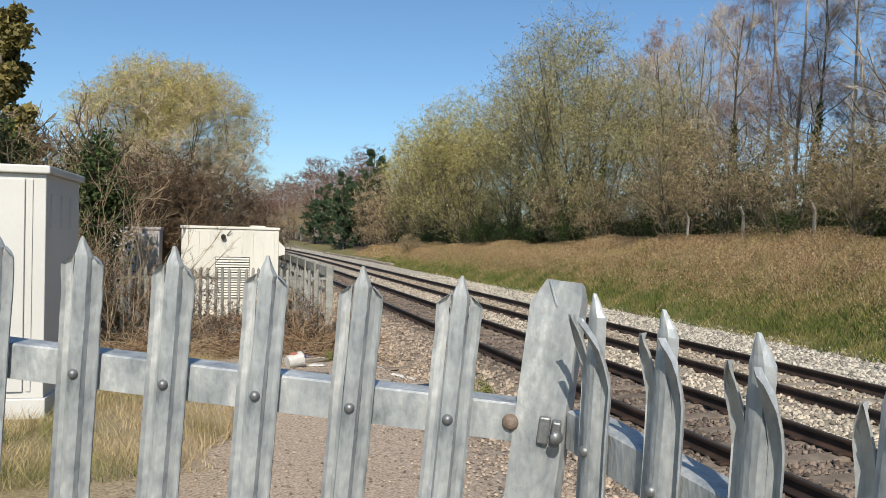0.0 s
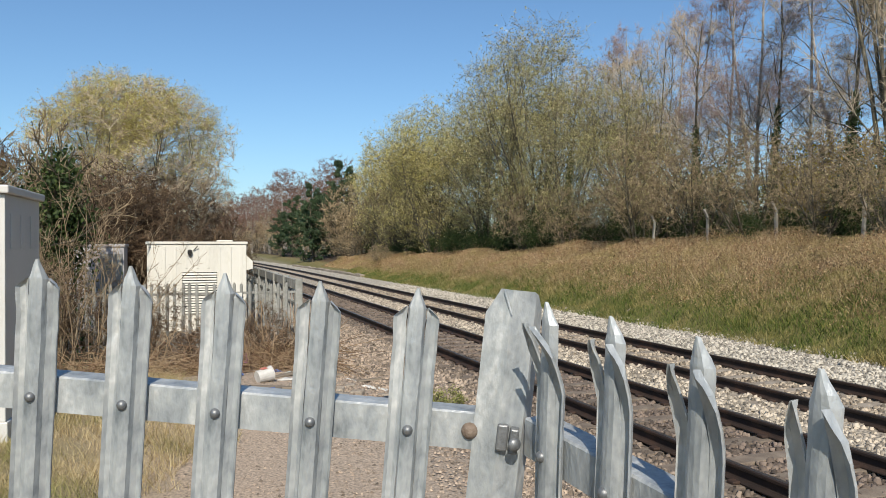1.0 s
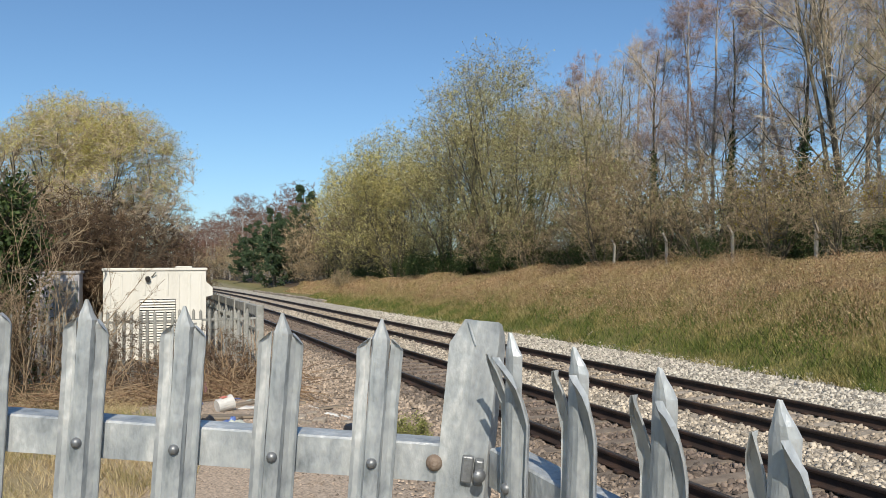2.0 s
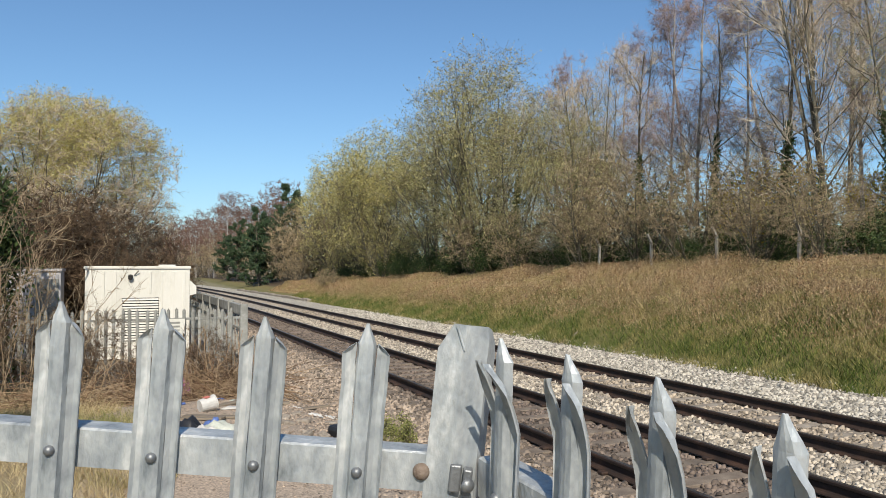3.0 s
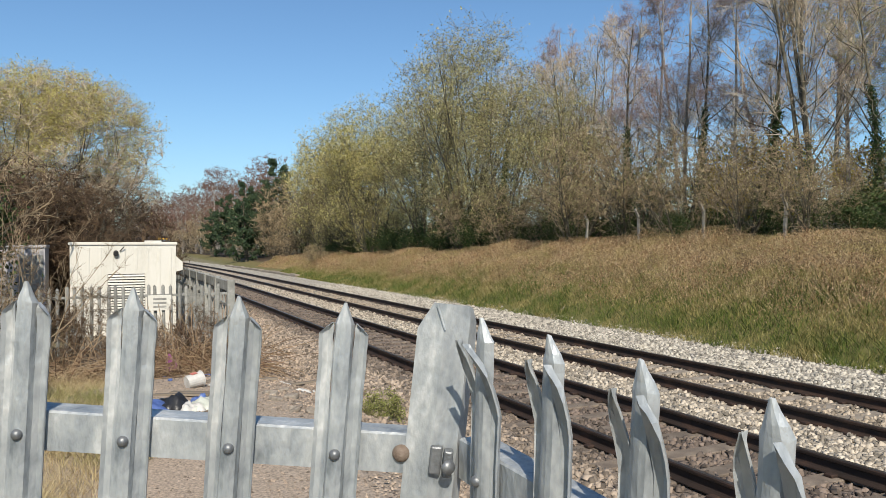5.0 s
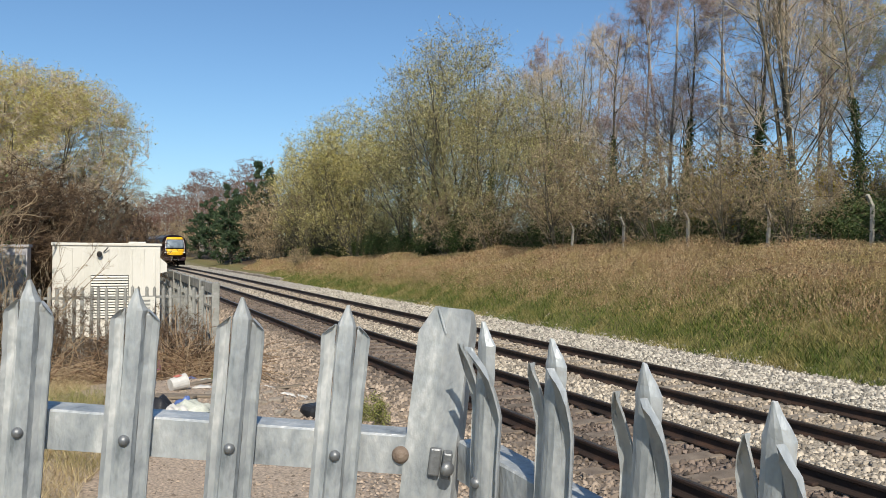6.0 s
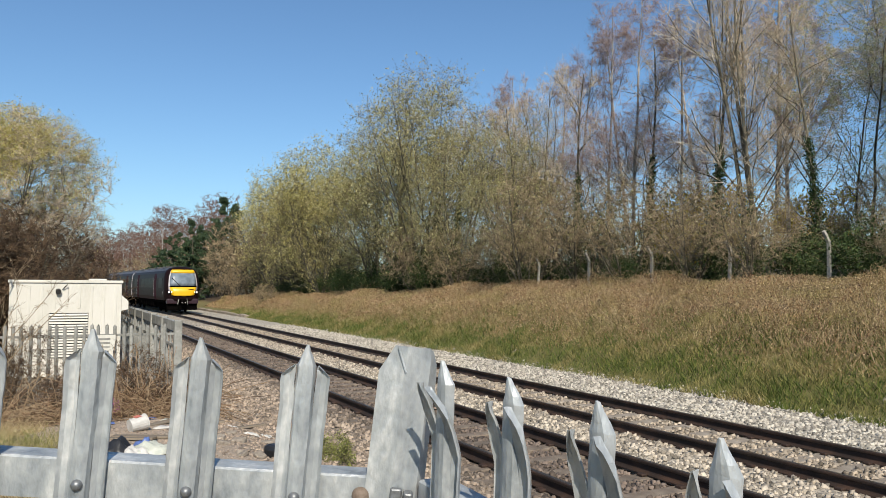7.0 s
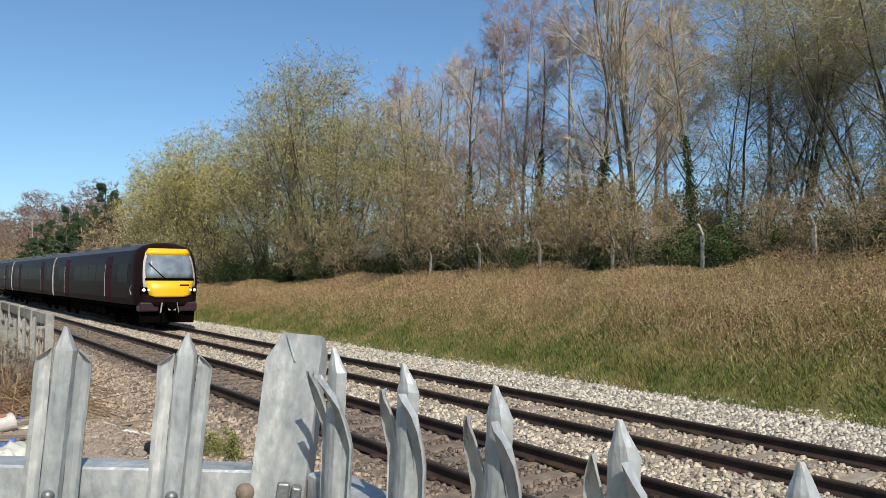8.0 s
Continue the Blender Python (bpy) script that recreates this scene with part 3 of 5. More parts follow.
def build_coach(parent, y0, length, front):
    skin = HALF[:7]
    both = [(x, z) for x, z in skin]
    for side in (-1, 1):
        rows = [[(side * x, y, z) for y in (y0, y0 + length)] for x, z in both]
        b = part("coach_side", Geo().sheet(rows, (-side * 0.05, 0, 0)), TRAIN_BROWN, parent, "dark brown coach side")
        doors = (y0 + 3.5, y0 + length - 5.0)
        for a in doors:
            part("door", Geo().sheet([[(side * (x + 0.012), y, z) for y in (a, a + 1.2)] for x, z in skin[:6]], (-side * 0.02, 0, 0)), TRAIN_RED, b, "crimson sliding door")
            part("door_edge", Geo().sheet([[(side * (x + 0.014), y, z) for y in (a + 1.23, a + 1.25)] for x, z in skin[1:5]], (-side * 0.02, 0, 0)), TRAIN_GREY, b)
        a = y0 + 0.5
        while a + 1.75 < y0 + length - 0.3:
            if all(a > d + 1.3 or a + 1.75 < d - 0.1 for d in doors):
                part("window", Geo().sheet([[(side * (x + 0.010), y, z) for y in (a, a + 1.75)] for x, z in ((1.345, 1.95), (1.342, 2.25), (1.315, 2.75))], (-side * 0.02, 0, 0)), GLASS, b)
                a += 1.82
            else:
                a += 0.2
        part("sole_bar", Geo().box(side * 1.20 - 0.05, side * 1.20 + 0.05, y0 + 0.1, y0 + length - 0.1, 0.80, 1.0, bevel=0.01), UNDER, b)
    roof = HALF[6:]
    rows = [[(x, y, z) for y in (y0, y0 + length)] for x, z in roof + [(-x, z) for x, z in roof[-2::-1]]]
    r = part("coach_roof", Geo().sheet(rows, (0, 0, -0.04)), TRAIN_ROOF, parent, "sooty grey coach roof")
    for k in range(4):
        a = y0 + 2.5 + k * length / 4.4
        part("roof_pod", Geo().box(-0.75, 0.75, a, a + 1.7, 3.52, 3.71, bevel=0.05), TRAIN_ROOF, r)
    u = part("underframe", Geo().box(-0.98, 0.98, y0 + 0.4, y0 + length - 0.4, 0.36, 0.97, bevel=0.06), UNDER, parent, "black underfloor equipment")
    for k in range(6):
        a = y0 + 5.4 + k * 1.4
        part("equipment_box", Geo().box(-1.22, 1.22, a, a + 1.2, 0.36 + 0.06 * (k % 3), 0.92, bevel=0.03), UNDER, u)
    for c in (y0 + 3.2, y0 + length - 3.2):
        bog = Geo()
        for side in (-1, 1):
            bog.box(side * 1.0 - 0.06, side * 1.0 + 0.06, c - 1.75, c + 1.75, 0.42, 0.62, bevel=0.02)
            bog.box(-1.0, 1.0, c - 0.15, c + 0.15, 0.45, 0.6)
            bog.box(side * 1.04 - 0.07, side * 1.04 + 0.07, c - 0.4, c + 0.4, 0.4, 0.85, bevel=0.02)
        bo = part("bogie", bog, UNDER, parent, "black bogie frame")
        for dy in (-1.3, 1.3):
            w = Geo().rod((-0.82, c + dy, 0.425), (-0.69, c + dy, 0.425), 0.425, 24)
            w.rod((0.69, c + dy, 0.425), (0.82, c + dy, 0.425), 0.425, 24)
            w.rod((-0.7, c + dy, 0.425), (0.7, c + dy, 0.425), 0.08, 10)
            part("wheelset", w, UNDER, bo)
    for yy in ((y0, y0 + length) if not front else (y0 + length,)):
        part("gangway_end", Geo().sweep([(x * 0.96, z) for x, z in ring(HALF)], [pose(0, yy - 0.02, 0), pose(0, yy + 0.02, 0)]), UNDER, parent)
        part("gangway_edge", Geo().sheet([[(-(x + 0.012), y, z) for y in (yy - 0.02, yy + 0.02)] for x, z in skin], (0.02, 0, 0)), TRAIN_GREY, parent, "pale edge between coaches")


def build_train():
    t = thing("diesel_train", "dark brown three-coach diesel train with a yellow front", "train")
    cab = Geo()
    sections = []
    for s in (0.0, 0.05, 0.12, 0.25, 0.45, 0.75, 1.2):
        w = 1.0 - 0.17 * max(0.0, 1 - s / 0.55) ** 2
        top = 1.0 - 0.05 * max(0.0, 1 - s / 0.6) ** 2
        sections.append([(x * w, (nose_y(x * w, z * top) * (1 - s / 1.75) + s), 0.98 + (z * top - 0.98)) for x, z in ring(HALF)])
    n = len(sections[0])
    verts = [p for sec in sections for p in sec]
    faces = [(i * n + j, i * n + j + 1, (i + 1) * n + j + 1, (i + 1) * n + j) for i in range(len(sections) - 1) for j in range(n - 1)]
    cab.add(verts, faces)
    half = len(HALF)
    front = [[(HALF[i][0] * 0.83 * k / 6, nose_y(HALF[i][0] * 0.83 * k / 6, HALF[i][1] * 0.95), 0.98 + (HALF[i][1] * 0.95 - 0.98)) for k in range(-6, 7)] for i in range(half - 1)]
    cab.sheet(front, (0, 0.02, 0))
    c = part("cab", cab, TRAIN_BROWN, t, "rounded dark brown driving cab", True)
    part("cab_surround", cab_patch([(1.62, -1.05, 1.05), (1.95, -1.09, 1.09), (2.3, -1.09, 1.09), (2.8, -1.04, 1.04), (3.25, -0.92, 0.92)], 0.03), TRAIN_GREY, c, "pale grey windscreen surround", True)
    part("yellow_panel", cab_patch([(1.33, -0.62, 0.62), (1.42, -0.86, 0.86), (1.62, -0.90, 0.90), (2.02, -1.00, 1.00)], 0.065), YELLOW, c, "bright yellow warning panel", True)
    part("yellow_header", cab_patch([(3.12, -0.92, 0.92), (3.27, -0.91, 0.91), (3.40, -0.80, 0.80)], 0.065), YELLOW, c, "bright yellow strip above the windscreen", True)
    part("windscreen", cab_patch([(2.14, -0.98, 0.98), (2.4, -1.00, 1.00), (2.8, -0.96, 0.96), (3.12, -0.87, 0.87)], 0.065), SCREEN, c, "wide glossy windscreen with the sky's reflection painted in its colour", True)
    part("screen_sill", cab_patch([(2.03, -1.02, 1.02), (2.13, -1.02, 1.02)], 0.075), UNDER, c)
    part("wiper", Geo().rod((-0.25, nose_y(0.25, 2.1) - 0.10, 2.1), (-0.85, nose_y(0.85, 2.75) - 0.10, 2.75), 0.022, 6), UNDER, c)
    for side in (-1, 1):
        lens = part("headlamp_cluster", cab_patch([(1.50, side * 1.00 - 0.19, side * 1.00 + 0.10), (1.62, side * 1.00 - 0.21, side * 1.00 + 0.11), (1.74, side * 1.00 - 0.19, side * 1.00 + 0.08)], 0.06), UNDER, c)
        for dx, r in ((0.05, 0.072), (-0.13, 0.056)):
            x = side * (1.0 + dx)
            part("headlamp", Geo().dome((x, nose_y(x, 1.62) - 0.055, 1.63), (0, -1, 0), r, 0.05), LAMP, lens, "lit white headlamp", True)
    part("number_bar", cab_patch([(1.80, 0.38, 0.78), (1.87, 0.38, 0.78)], 0.072), TRAIN_RED, c, "dark number bar")
    for dz in (-1, 1):
        part("side_chevron", Geo().sheet([[(-1.357, 0.95 + 0.02 * k + 0.28 * j, 1.62 + dz * 0.20 * (1 - j)) for j in (0, 1)] for k in (0, 2)], (0.012, 0, 0)), TRAIN_GREY, c, "pale chevron on the cab side")
    for side in (-1, 1):
        part("bumper", Geo().box(min(side * 1.18, side * 0.42), max(side * 1.18, side * 0.42), 0.10, 0.8, 0.72, 1.12, bevel=0.06), TRAIN_PLUM, c, "plum-coloured bumper skirt")
    part("coupler", Geo().box(-0.2, 0.2, -0.28, 0.3, 0.82, 1.12, bevel=0.04).rod((0, -0.32, 0.95), (0, -0.28, 0.95), 0.16, 14), UNDER, c)
    part("coupler_plate", Geo().box(-0.15, 0.15, -0.31, -0.285, 0.78, 0.87, bevel=0.01), TRAIN_GREY, c)
    for x0, x1, r in ((0.28, 0.34, 0.022), (-0.34, -0.42, 0.03)):
        part("air_hose", Geo().rod((x0, -0.05, 1.1), (x1, -0.1, 0.68), r, 8), GALV_FAR, c)
    part("obstacle_deflector", Geo().box(-1.15, 1.15, 0.35, 0.6, 0.22, 0.75, bevel=0.05), UNDER, c, "black obstacle deflector")
    build_coach(t, 1.2, 18.8, True)
    build_coach(t, 20.3, 19.6, False)
    build_coach(t, 40.2, 19.6, False)
    return t


# ---- plants ----
def tubes(pts, rad, sides):
    """Tapered tubes along many polylines at once."""
    n, k = pts.shape[:2]
    tan = np.gradient(pts, axis=1)
    tan /= np.linalg.norm(tan, axis=2, keepdims=True) + 1e-9
    ref = np.where(np.abs(tan[..., 2:3]) > 0.9, np.array([1.0, 0, 0]), np.array([0, 0, 1.0]))
    u = np.cross(tan, ref)
    u /= np.linalg.norm(u, axis=2, keepdims=True) + 1e-9
    v = np.cross(tan, u)
    a = 2 * np.pi * np.arange(sides) / sides
    rings = pts[:, :, None] + rad[:, :, None, None] * (np.cos(a)[None, None, :, None] * u[:, :, None] + np.sin(a)[None, None, :, None] * v[:, :, None])
    idx = np.arange(n * k * sides).reshape(n, k, sides)
    nxt = np.roll(idx, -1, axis=2)
    faces = np.stack([idx[:, :-1], nxt[:, :-1], nxt[:, 1:], idx[:, 1:]], -1).reshape(-1, 4)
    return rings.reshape(-1, 3), faces


def grow(rng, pts, rad, per, t0, t1, angle, ratio, k, up, wild, rmin, thin=0.55):
    n, m = pts.shape[:2]
    lens = np.linalg.norm(np.diff(pts, axis=1), axis=2).sum(1)
    idx = np.repeat(np.arange(n), per)
    t = rng.uniform(t0, t1, len(idx))
    f = t * (m - 1)
    i = np.minimum(f.astype(int), m - 2)
    fr = (f - i)[:, None]
    start = pts[idx, i] * (1 - fr) + pts[idx, i + 1] * fr
    tan = pts[idx, i + 1] - pts[idx, i]
    tan /= np.linalg.norm(tan, axis=1, keepdims=True) + 1e-9
    r = rng.normal(size=tan.shape)
    perp = r - (r * tan).sum(1, keepdims=True) * tan
    perp /= np.linalg.norm(perp, axis=1, keepdims=True) + 1e-9
    ang = np.radians(angle) * rng.uniform(0.6, 1.35, (len(idx), 1))
    d = tan * np.cos(ang) + perp * np.sin(ang)
    length = lens[idx] * ratio * (1 - 0.5 * t) * rng.uniform(0.65, 1.3, len(idx))
    out = [start]
    for _ in range(k - 1):
        d = d + np.array([0, 0, up]) + rng.normal(0, wild, d.shape)
        d /= np.linalg.norm(d, axis=1, keepdims=True)
        out.append(out[-1] + d * (length / (k - 1))[:, None])
    r0 = np.maximum(rmin, (rad[idx, i] * thin))
    return np.stack(out, 1), np.maximum(rmin * 0.6, r0[:, None] * np.linspace(1, 0.35, k)[None])


def leaf_quads(rng, centres, size):
    n = len(centres)
    u = rng.normal(size=(n, 3))
    u /= np.linalg.norm(u, axis=1, keepdims=True)
    v = np.cross(u, rng.normal(size=(n, 3)))
    v /= np.linalg.norm(v, axis=1, keepdims=True)
    s = size * rng.uniform(0.5, 1.4, (n, 1))
    q = np.stack([centres - u * s, centres - v * s * 0.55, centres + u * s, centres + v * s * 0.55], 1)
    return q.reshape(-1, 3), np.arange(4 * n).reshape(-1, 4)


def leaf_tips(rng, centres, size):
    """Small pointed leaves and buds, one triangle each; size may differ from leaf to leaf."""
    n = len(centres)
    u = rng.normal(size=(n, 3))
    u /= np.linalg.norm(u, axis=1, keepdims=True)
    v = np.cross(u, rng.normal(size=(n, 3)))
    v /= np.linalg.norm(v, axis=1, keepdims=True)
    s = np.reshape(size, (-1, 1)) * rng.uniform(0.5, 1.4, (n, 1))
    q = np.stack([centres + u * s, centres - u * s * 0.6 + v * s * 0.6, centres - u * s * 0.6 - v * s * 0.6], 1)
    return q.reshape(-1, 3), np.arange(3 * n).reshape(-1, 3)


def stems(rng, count, height, radius, spread, k, wild, base=0.25):
    a = rng.uniform(0, 2 * np.pi, count)
    p = np.stack([np.cos(a) * base * rng.random(count), np.sin(a) * base * rng.random(count), np.full(count, -0.15)], 1)
    lean = spread * rng.uniform(0.3, 1.0, count)
    d = np.stack([np.cos(a) * lean, np.sin(a) * lean, np.ones(count)], 1)
    d /= np.linalg.norm(d, axis=1, keepdims=True)
    h = height * rng.uniform(0.75, 1.05, count)
    out = [p]
    for _ in range(k - 1):
        d = d + rng.normal(0, wild, d.shape) + np.array([0, 0, 0.06])
        d /= np.linalg.norm(d, axis=1, keepdims=True)
        out.append(out[-1] + d * (h / (k - 1))[:, None])
    rad = radius * rng.uniform(0.7, 1.1, count)[:, None] * np.linspace(1, 0.12, k)[None] ** 0.8
    return np.stack(out, 1), rad


def merge(parts):
    vs, fs, o = [], [], 0
    for v, f in parts:
        vs.append(v), fs.append(f + o)
        o += len(v)
    return np.concatenate(vs), np.concatenate(fs)


def fine_twigs(rng, pts, per, length, radius, angle, up, wild=0.25):
    """Short tapering end twigs, each growing out of a branch; gives the mesh and the tips."""
    n, k = pts.shape[:2]
    idx = np.repeat(np.arange(n), per)
    f = rng.uniform(0.15, 1.0, len(idx)) * (k - 1)
    i = np.minimum(f.astype(int), k - 2)
    fr = (f - i)[:, None]
    p = pts[idx, i] * (1 - fr) + pts[idx, i + 1] * fr
    tan = pts[idx, i + 1] - pts[idx, i]
    tan /= np.linalg.norm(tan, axis=1, keepdims=True) + 1e-9
    r = rng.normal(size=tan.shape)
    perp = r - (r * tan).sum(1, keepdims=True) * tan
    perp /= np.linalg.norm(perp, axis=1, keepdims=True) + 1e-9
    ang = np.radians(angle) * rng.uniform(0.3, 1.3, (len(idx), 1))
    w = tan * np.cos(ang) + perp * np.sin(ang) + np.array([0, 0, up]) + rng.normal(0, wild, tan.shape)
    w /= np.linalg.norm(w, axis=1, keepdims=True)
    q = p + w * (length * rng.uniform(0.35, 1.3, len(idx)))[:, None]
    u = np.cross(w, rng.normal(size=w.shape))
    u /= np.linalg.norm(u, axis=1, keepdims=True)
    v = np.cross(w, u)
    rad = (radius * rng.uniform(0.6, 1.15, len(idx)))[:, None]
    verts = np.stack([p + u * rad, p - (0.5 * u - 0.866 * v) * rad, p - (0.5 * u + 0.866 * v) * rad, q], 1).reshape(-1, 3)
    tri = np.array([(0, 1, 3), (1, 2, 3), (2, 0, 3)])
    return verts, (tri[None] + 4 * np.arange(len(idx))[:, None, None]).reshape(-1, 3), q


def lumps(x, y, size, seed):
    """Smooth random heights from 0 to 1 over the plan."""
    g = np.random.default_rng(seed).random((64, 64))
    u, v = np.asarray(x) / size, np.asarray(y) / size
    i, j = np.floor(u).astype(int), np.floor(v).astype(int)
    a, b = u - i, v - j
    a, b = a * a * (3 - 2 * a), b * b * (3 - 2 * b)
    at = lambda p, q: g[p % 64, q % 64]
    return (at(i, j) * (1 - a) + at(i + 1, j) * a) * (1 - b) + (at(i, j + 1) * (1 - a) + at(i + 1, j + 1) * a) * b


def inside(pts, env):
    """Which branches end within the outline of the crown. env: radius, half height, height of its middle."""
    rx, rz, zc = env
    p = pts[:, -1]
    return (p[:, 0] ** 2 + p[:, 1] ** 2) / rx ** 2 + (p[:, 2] - zc) ** 2 / rz ** 2 < 1


def crown_points(rng, count, env, fullness, ragged=1.0):
    """Points that fill a lobed, ragged crown in loose clumps."""
    rx, rz, zc = env
    n = count * 4
    d = rng.normal(size=(n, 3))
    d /= np.linalg.norm(d, axis=1, keepdims=True)
    ph = rng.uniform(0, 6.28, 6)
    lobes = 1 + 0.11 * np.sin(d[:, 0] * 5 + ph[0]) * np.sin(d[:, 1] * 5 + ph[1]) + 0.08 * np.sin(d[:, 2] * 7 + ph[2] + d[:, 0] * 4) + 0.06 * np.sin(d[:, 1] * 12 + ph[3]) * np.sin(d[:, 0] * 11 + ph[4])
    lobes = 1 + ragged * (lobes - 1)
    p = d * (lobes * rng.random(n) ** fullness * rng.uniform(0.92, 1.06, n))[:, None] * np.array([rx, rx, rz]) + np.array([0, 0, zc])
    f = 7.5 / rx
    clump = np.sin(p[:, 0] * f + 1.3 * np.sin(p[:, 2] * f * 0.8) + ph[1]) + np.sin(p[:, 1] * f * 1.1 + np.sin(p[:, 0] * f) + ph[2]) + np.sin(p[:, 2] * f * 0.9 + ph[5])
    keep = (clump + rng.normal(0, 0.9, n) > -0.5) & (p[:, 2] > 0.25)
    return p[keep][:count]


def reach(rng, nodes, targets, k, r0, r1, bow):
    """Curved branches that grow from the nearest lower node to each target."""
    best = np.empty(len(targets), int)
    for a in range(0, len(targets), 400):
        t = targets[a:a + 400]
        away = np.linalg.norm(t[:, None] - nodes[None], axis=2) + 0.9 * np.maximum(0, nodes[None, :, 2] - t[:, None, 2])
        best[a:a + 400] = away.argmin(1)
    p = nodes[best]
    gap = targets - p
    ln = np.linalg.norm(gap, axis=1, keepdims=True)
    side = rng.normal(size=gap.shape) * ln * bow + np.array([0, 0, 1.0]) * ln * bow * 0.6
    u = np.linspace(0, 1, k)[None, :, None]
    pts = p[:, None] + gap[:, None] * u + side[:, None] * (u * (1 - u) * 4) + rng.normal(0, 1, (len(p), k, 3)) * ln[:, None] * bow * 0.3 * u
    return pts, np.broadcast_to(np.linspace(r0, r1, k)[None], (len(p), k)) * rng.uniform(0.7, 1.2, (len(p), 1))


def woody(name, label, seed, spec, bark, twig, leaf=None, ivy=None):
    """A bare or budding tree: stems, limbs, branches, twigs, fine end twigs, buds, ivy. With a crown outline (env) the branches reach out to fill it."""
    rng = np.random.default_rng(seed)
    rmin, thin, env = spec.get("rmin", 0.016), spec.get("twig", 0.008), spec.get("env")
    s0, r0 = stems(rng, spec["stems"], spec["h"], spec["r"], spec["spread"], 9, spec.get("wild", 0.07), spec.get("base", 0.3))
    if env:
        for i in range(len(s0)):
            while not inside(s0[i:i + 1], [0.88 * env[0], 0.88 * env[1], env[2]])[0] and s0[i, -1, 2] > 0.8:
                s0[i] = s0[i, :1] + (s0[i] - s0[i, :1]) * 0.95
    s1, r1 = grow(rng, s0, r0, spec["n1"], spec.get("low", 0.2), 0.97, spec["a1"], spec["l1"], 6, spec["up"], spec.get("crook", 0.13), rmin, spec.get("slim", 0.55))
    if env:
        ok = inside(s1, env)
        s1, r1 = s1[ok], r1[ok]
        c2, c3 = spec["fill"]
        nodes = np.concatenate([s0[:, 3:].reshape(-1, 3), s1[:, 1:].reshape(-1, 3)])
        s2, r2 = reach(rng, nodes, crown_points(rng, c2, env, 0.42, spec.get("ragged", 1.0)), 5, rmin * 0.8, rmin * 0.4, spec.get("crook", 0.13))
        nodes = np.concatenate([s1[:, 3:].reshape(-1, 3), s2[:, 1:].reshape(-1, 3)])
        s3, r3 = reach(rng, nodes, crown_points(rng, c3, env, 0.40, spec.get("ragged", 1.0)), 3, thin, thin * 0.5, spec.get("crook", 0.13))
    else:
        s2, r2 = grow(rng, s1, r1, spec["n2"], 0.15, 1.0, 42, 0.55, 5, spec["up"], spec.get("crook", 0.13) * 1.3, rmin * 0.7, spec.get("slim", 0.55))
        s3, r3 = grow(rng, s2, r2, spec["n3"], 0.1, 1.0, 45, spec.get("l3", 0.58), 3, spec.get("up3", 0.08), 0.2, thin)
    tree = thing(name, label, spec.get("cat", "tree"))
    part("trunk", array_mesh("trunk", *merge([tubes(s0, r0, 7), tubes(s1, r1, 5)]), bark, True), bark, tree)
    part("branchwork", array_mesh("branchwork", *merge([tubes(s2, r2, 3), tubes(s3, r3, 3)]), twig), twig, tree)["kind"] = "stuff"
    ends = s3[:, -1]
    if spec.get("fine"):
        per, length, radius = spec["fine"]
        fv, ff, ends = fine_twigs(rng, s3, per, length, radius, spec.get("fan", 40), spec.get("up3", 0.08))
        part("spray", array_mesh("spray", fv, ff, SPRAY[twig.name]), SPRAY[twig.name], tree, "fine outer twigs")["kind"] = "stuff"
    if leaf:
        m = spec["buds"]
        c = ends[rng.integers(0, len(ends), m)] + rng.normal(0, spec.get("haze", 0.05), (m, 3))
        if spec.get("crown_top"):
            lo, hi, rest = spec["crown_top"]
            c = c[rng.random(m) < rest + (1 - rest) * np.clip((c[:, 2] / c[:, 2].max() - lo) / (hi - lo), 0, 1)]
        part("crown", array_mesh("crown", *leaf_tips(rng, c, spec["bud"]), leaf), leaf, tree, "haze of opening buds and catkins")["kind"] = "stuff"
    if ivy:
        m = ivy[0]
        i, t = rng.integers(0, len(s0), m), ivy[1] * rng.random(m) ** 1.25
        f = t * 8
        b = np.minimum(f.astype(int), 7)
        c = s0[i, b] + (s0[i, b + 1] - s0[i, b]) * (f - b)[:, None] + rng.normal(0, ivy[2], (m, 3)) * np.array([1, 1, 0.6]) * (1.15 - 0.8 * t / ivy[1])[:, None]
        part("ivy", array_mesh("ivy", *leaf_quads(rng, c, ivy[3]), IVY), IVY, tree, "dark green ivy up the trunk")["kind"] = "stuff"
    return tree


BARK = material("grey_olive_bark", [(0.035, 0.030, 0.020), (0.11, 0.095, 0.065), (0.26, 0.23, 0.17)], 6, 0.9, 0, 0.4, 40, 0.15)
BIRCH = material("pale_birch_bark", [(0.14, 0.12, 0.10), (0.42, 0.385, 0.35), (0.60, 0.565, 0.53)], 5, 0.8, 0, 0.2, 30, 0.15)
TWIG = material("olive_brown_twigs", [(0.05, 0.042, 0.022), (0.15, 0.13, 0.07), (0.34, 0.30, 0.17)], 2, 0.85, 0, 0, 20, 0.18)
TWIG_GREY = material("grey_twigs", [(0.323, 0.276, 0.202), (0.845, 0.724, 0.554)], 2, 0.85, 0, 0, 20, 0.15)
TWIG_RED = material("purple_brown_twigs", [(0.255, 0.178, 0.154), (0.636, 0.494, 0.434)], 2, 0.85, 0, 0, 20, 0.18)
TWIG_BROWN = material("warm_brown_twigs", [(0.07, 0.05, 0.028), (0.28, 0.21, 0.125), (0.62, 0.49, 0.32)], 2, 0.85, 0, 0, 20, 0.15)
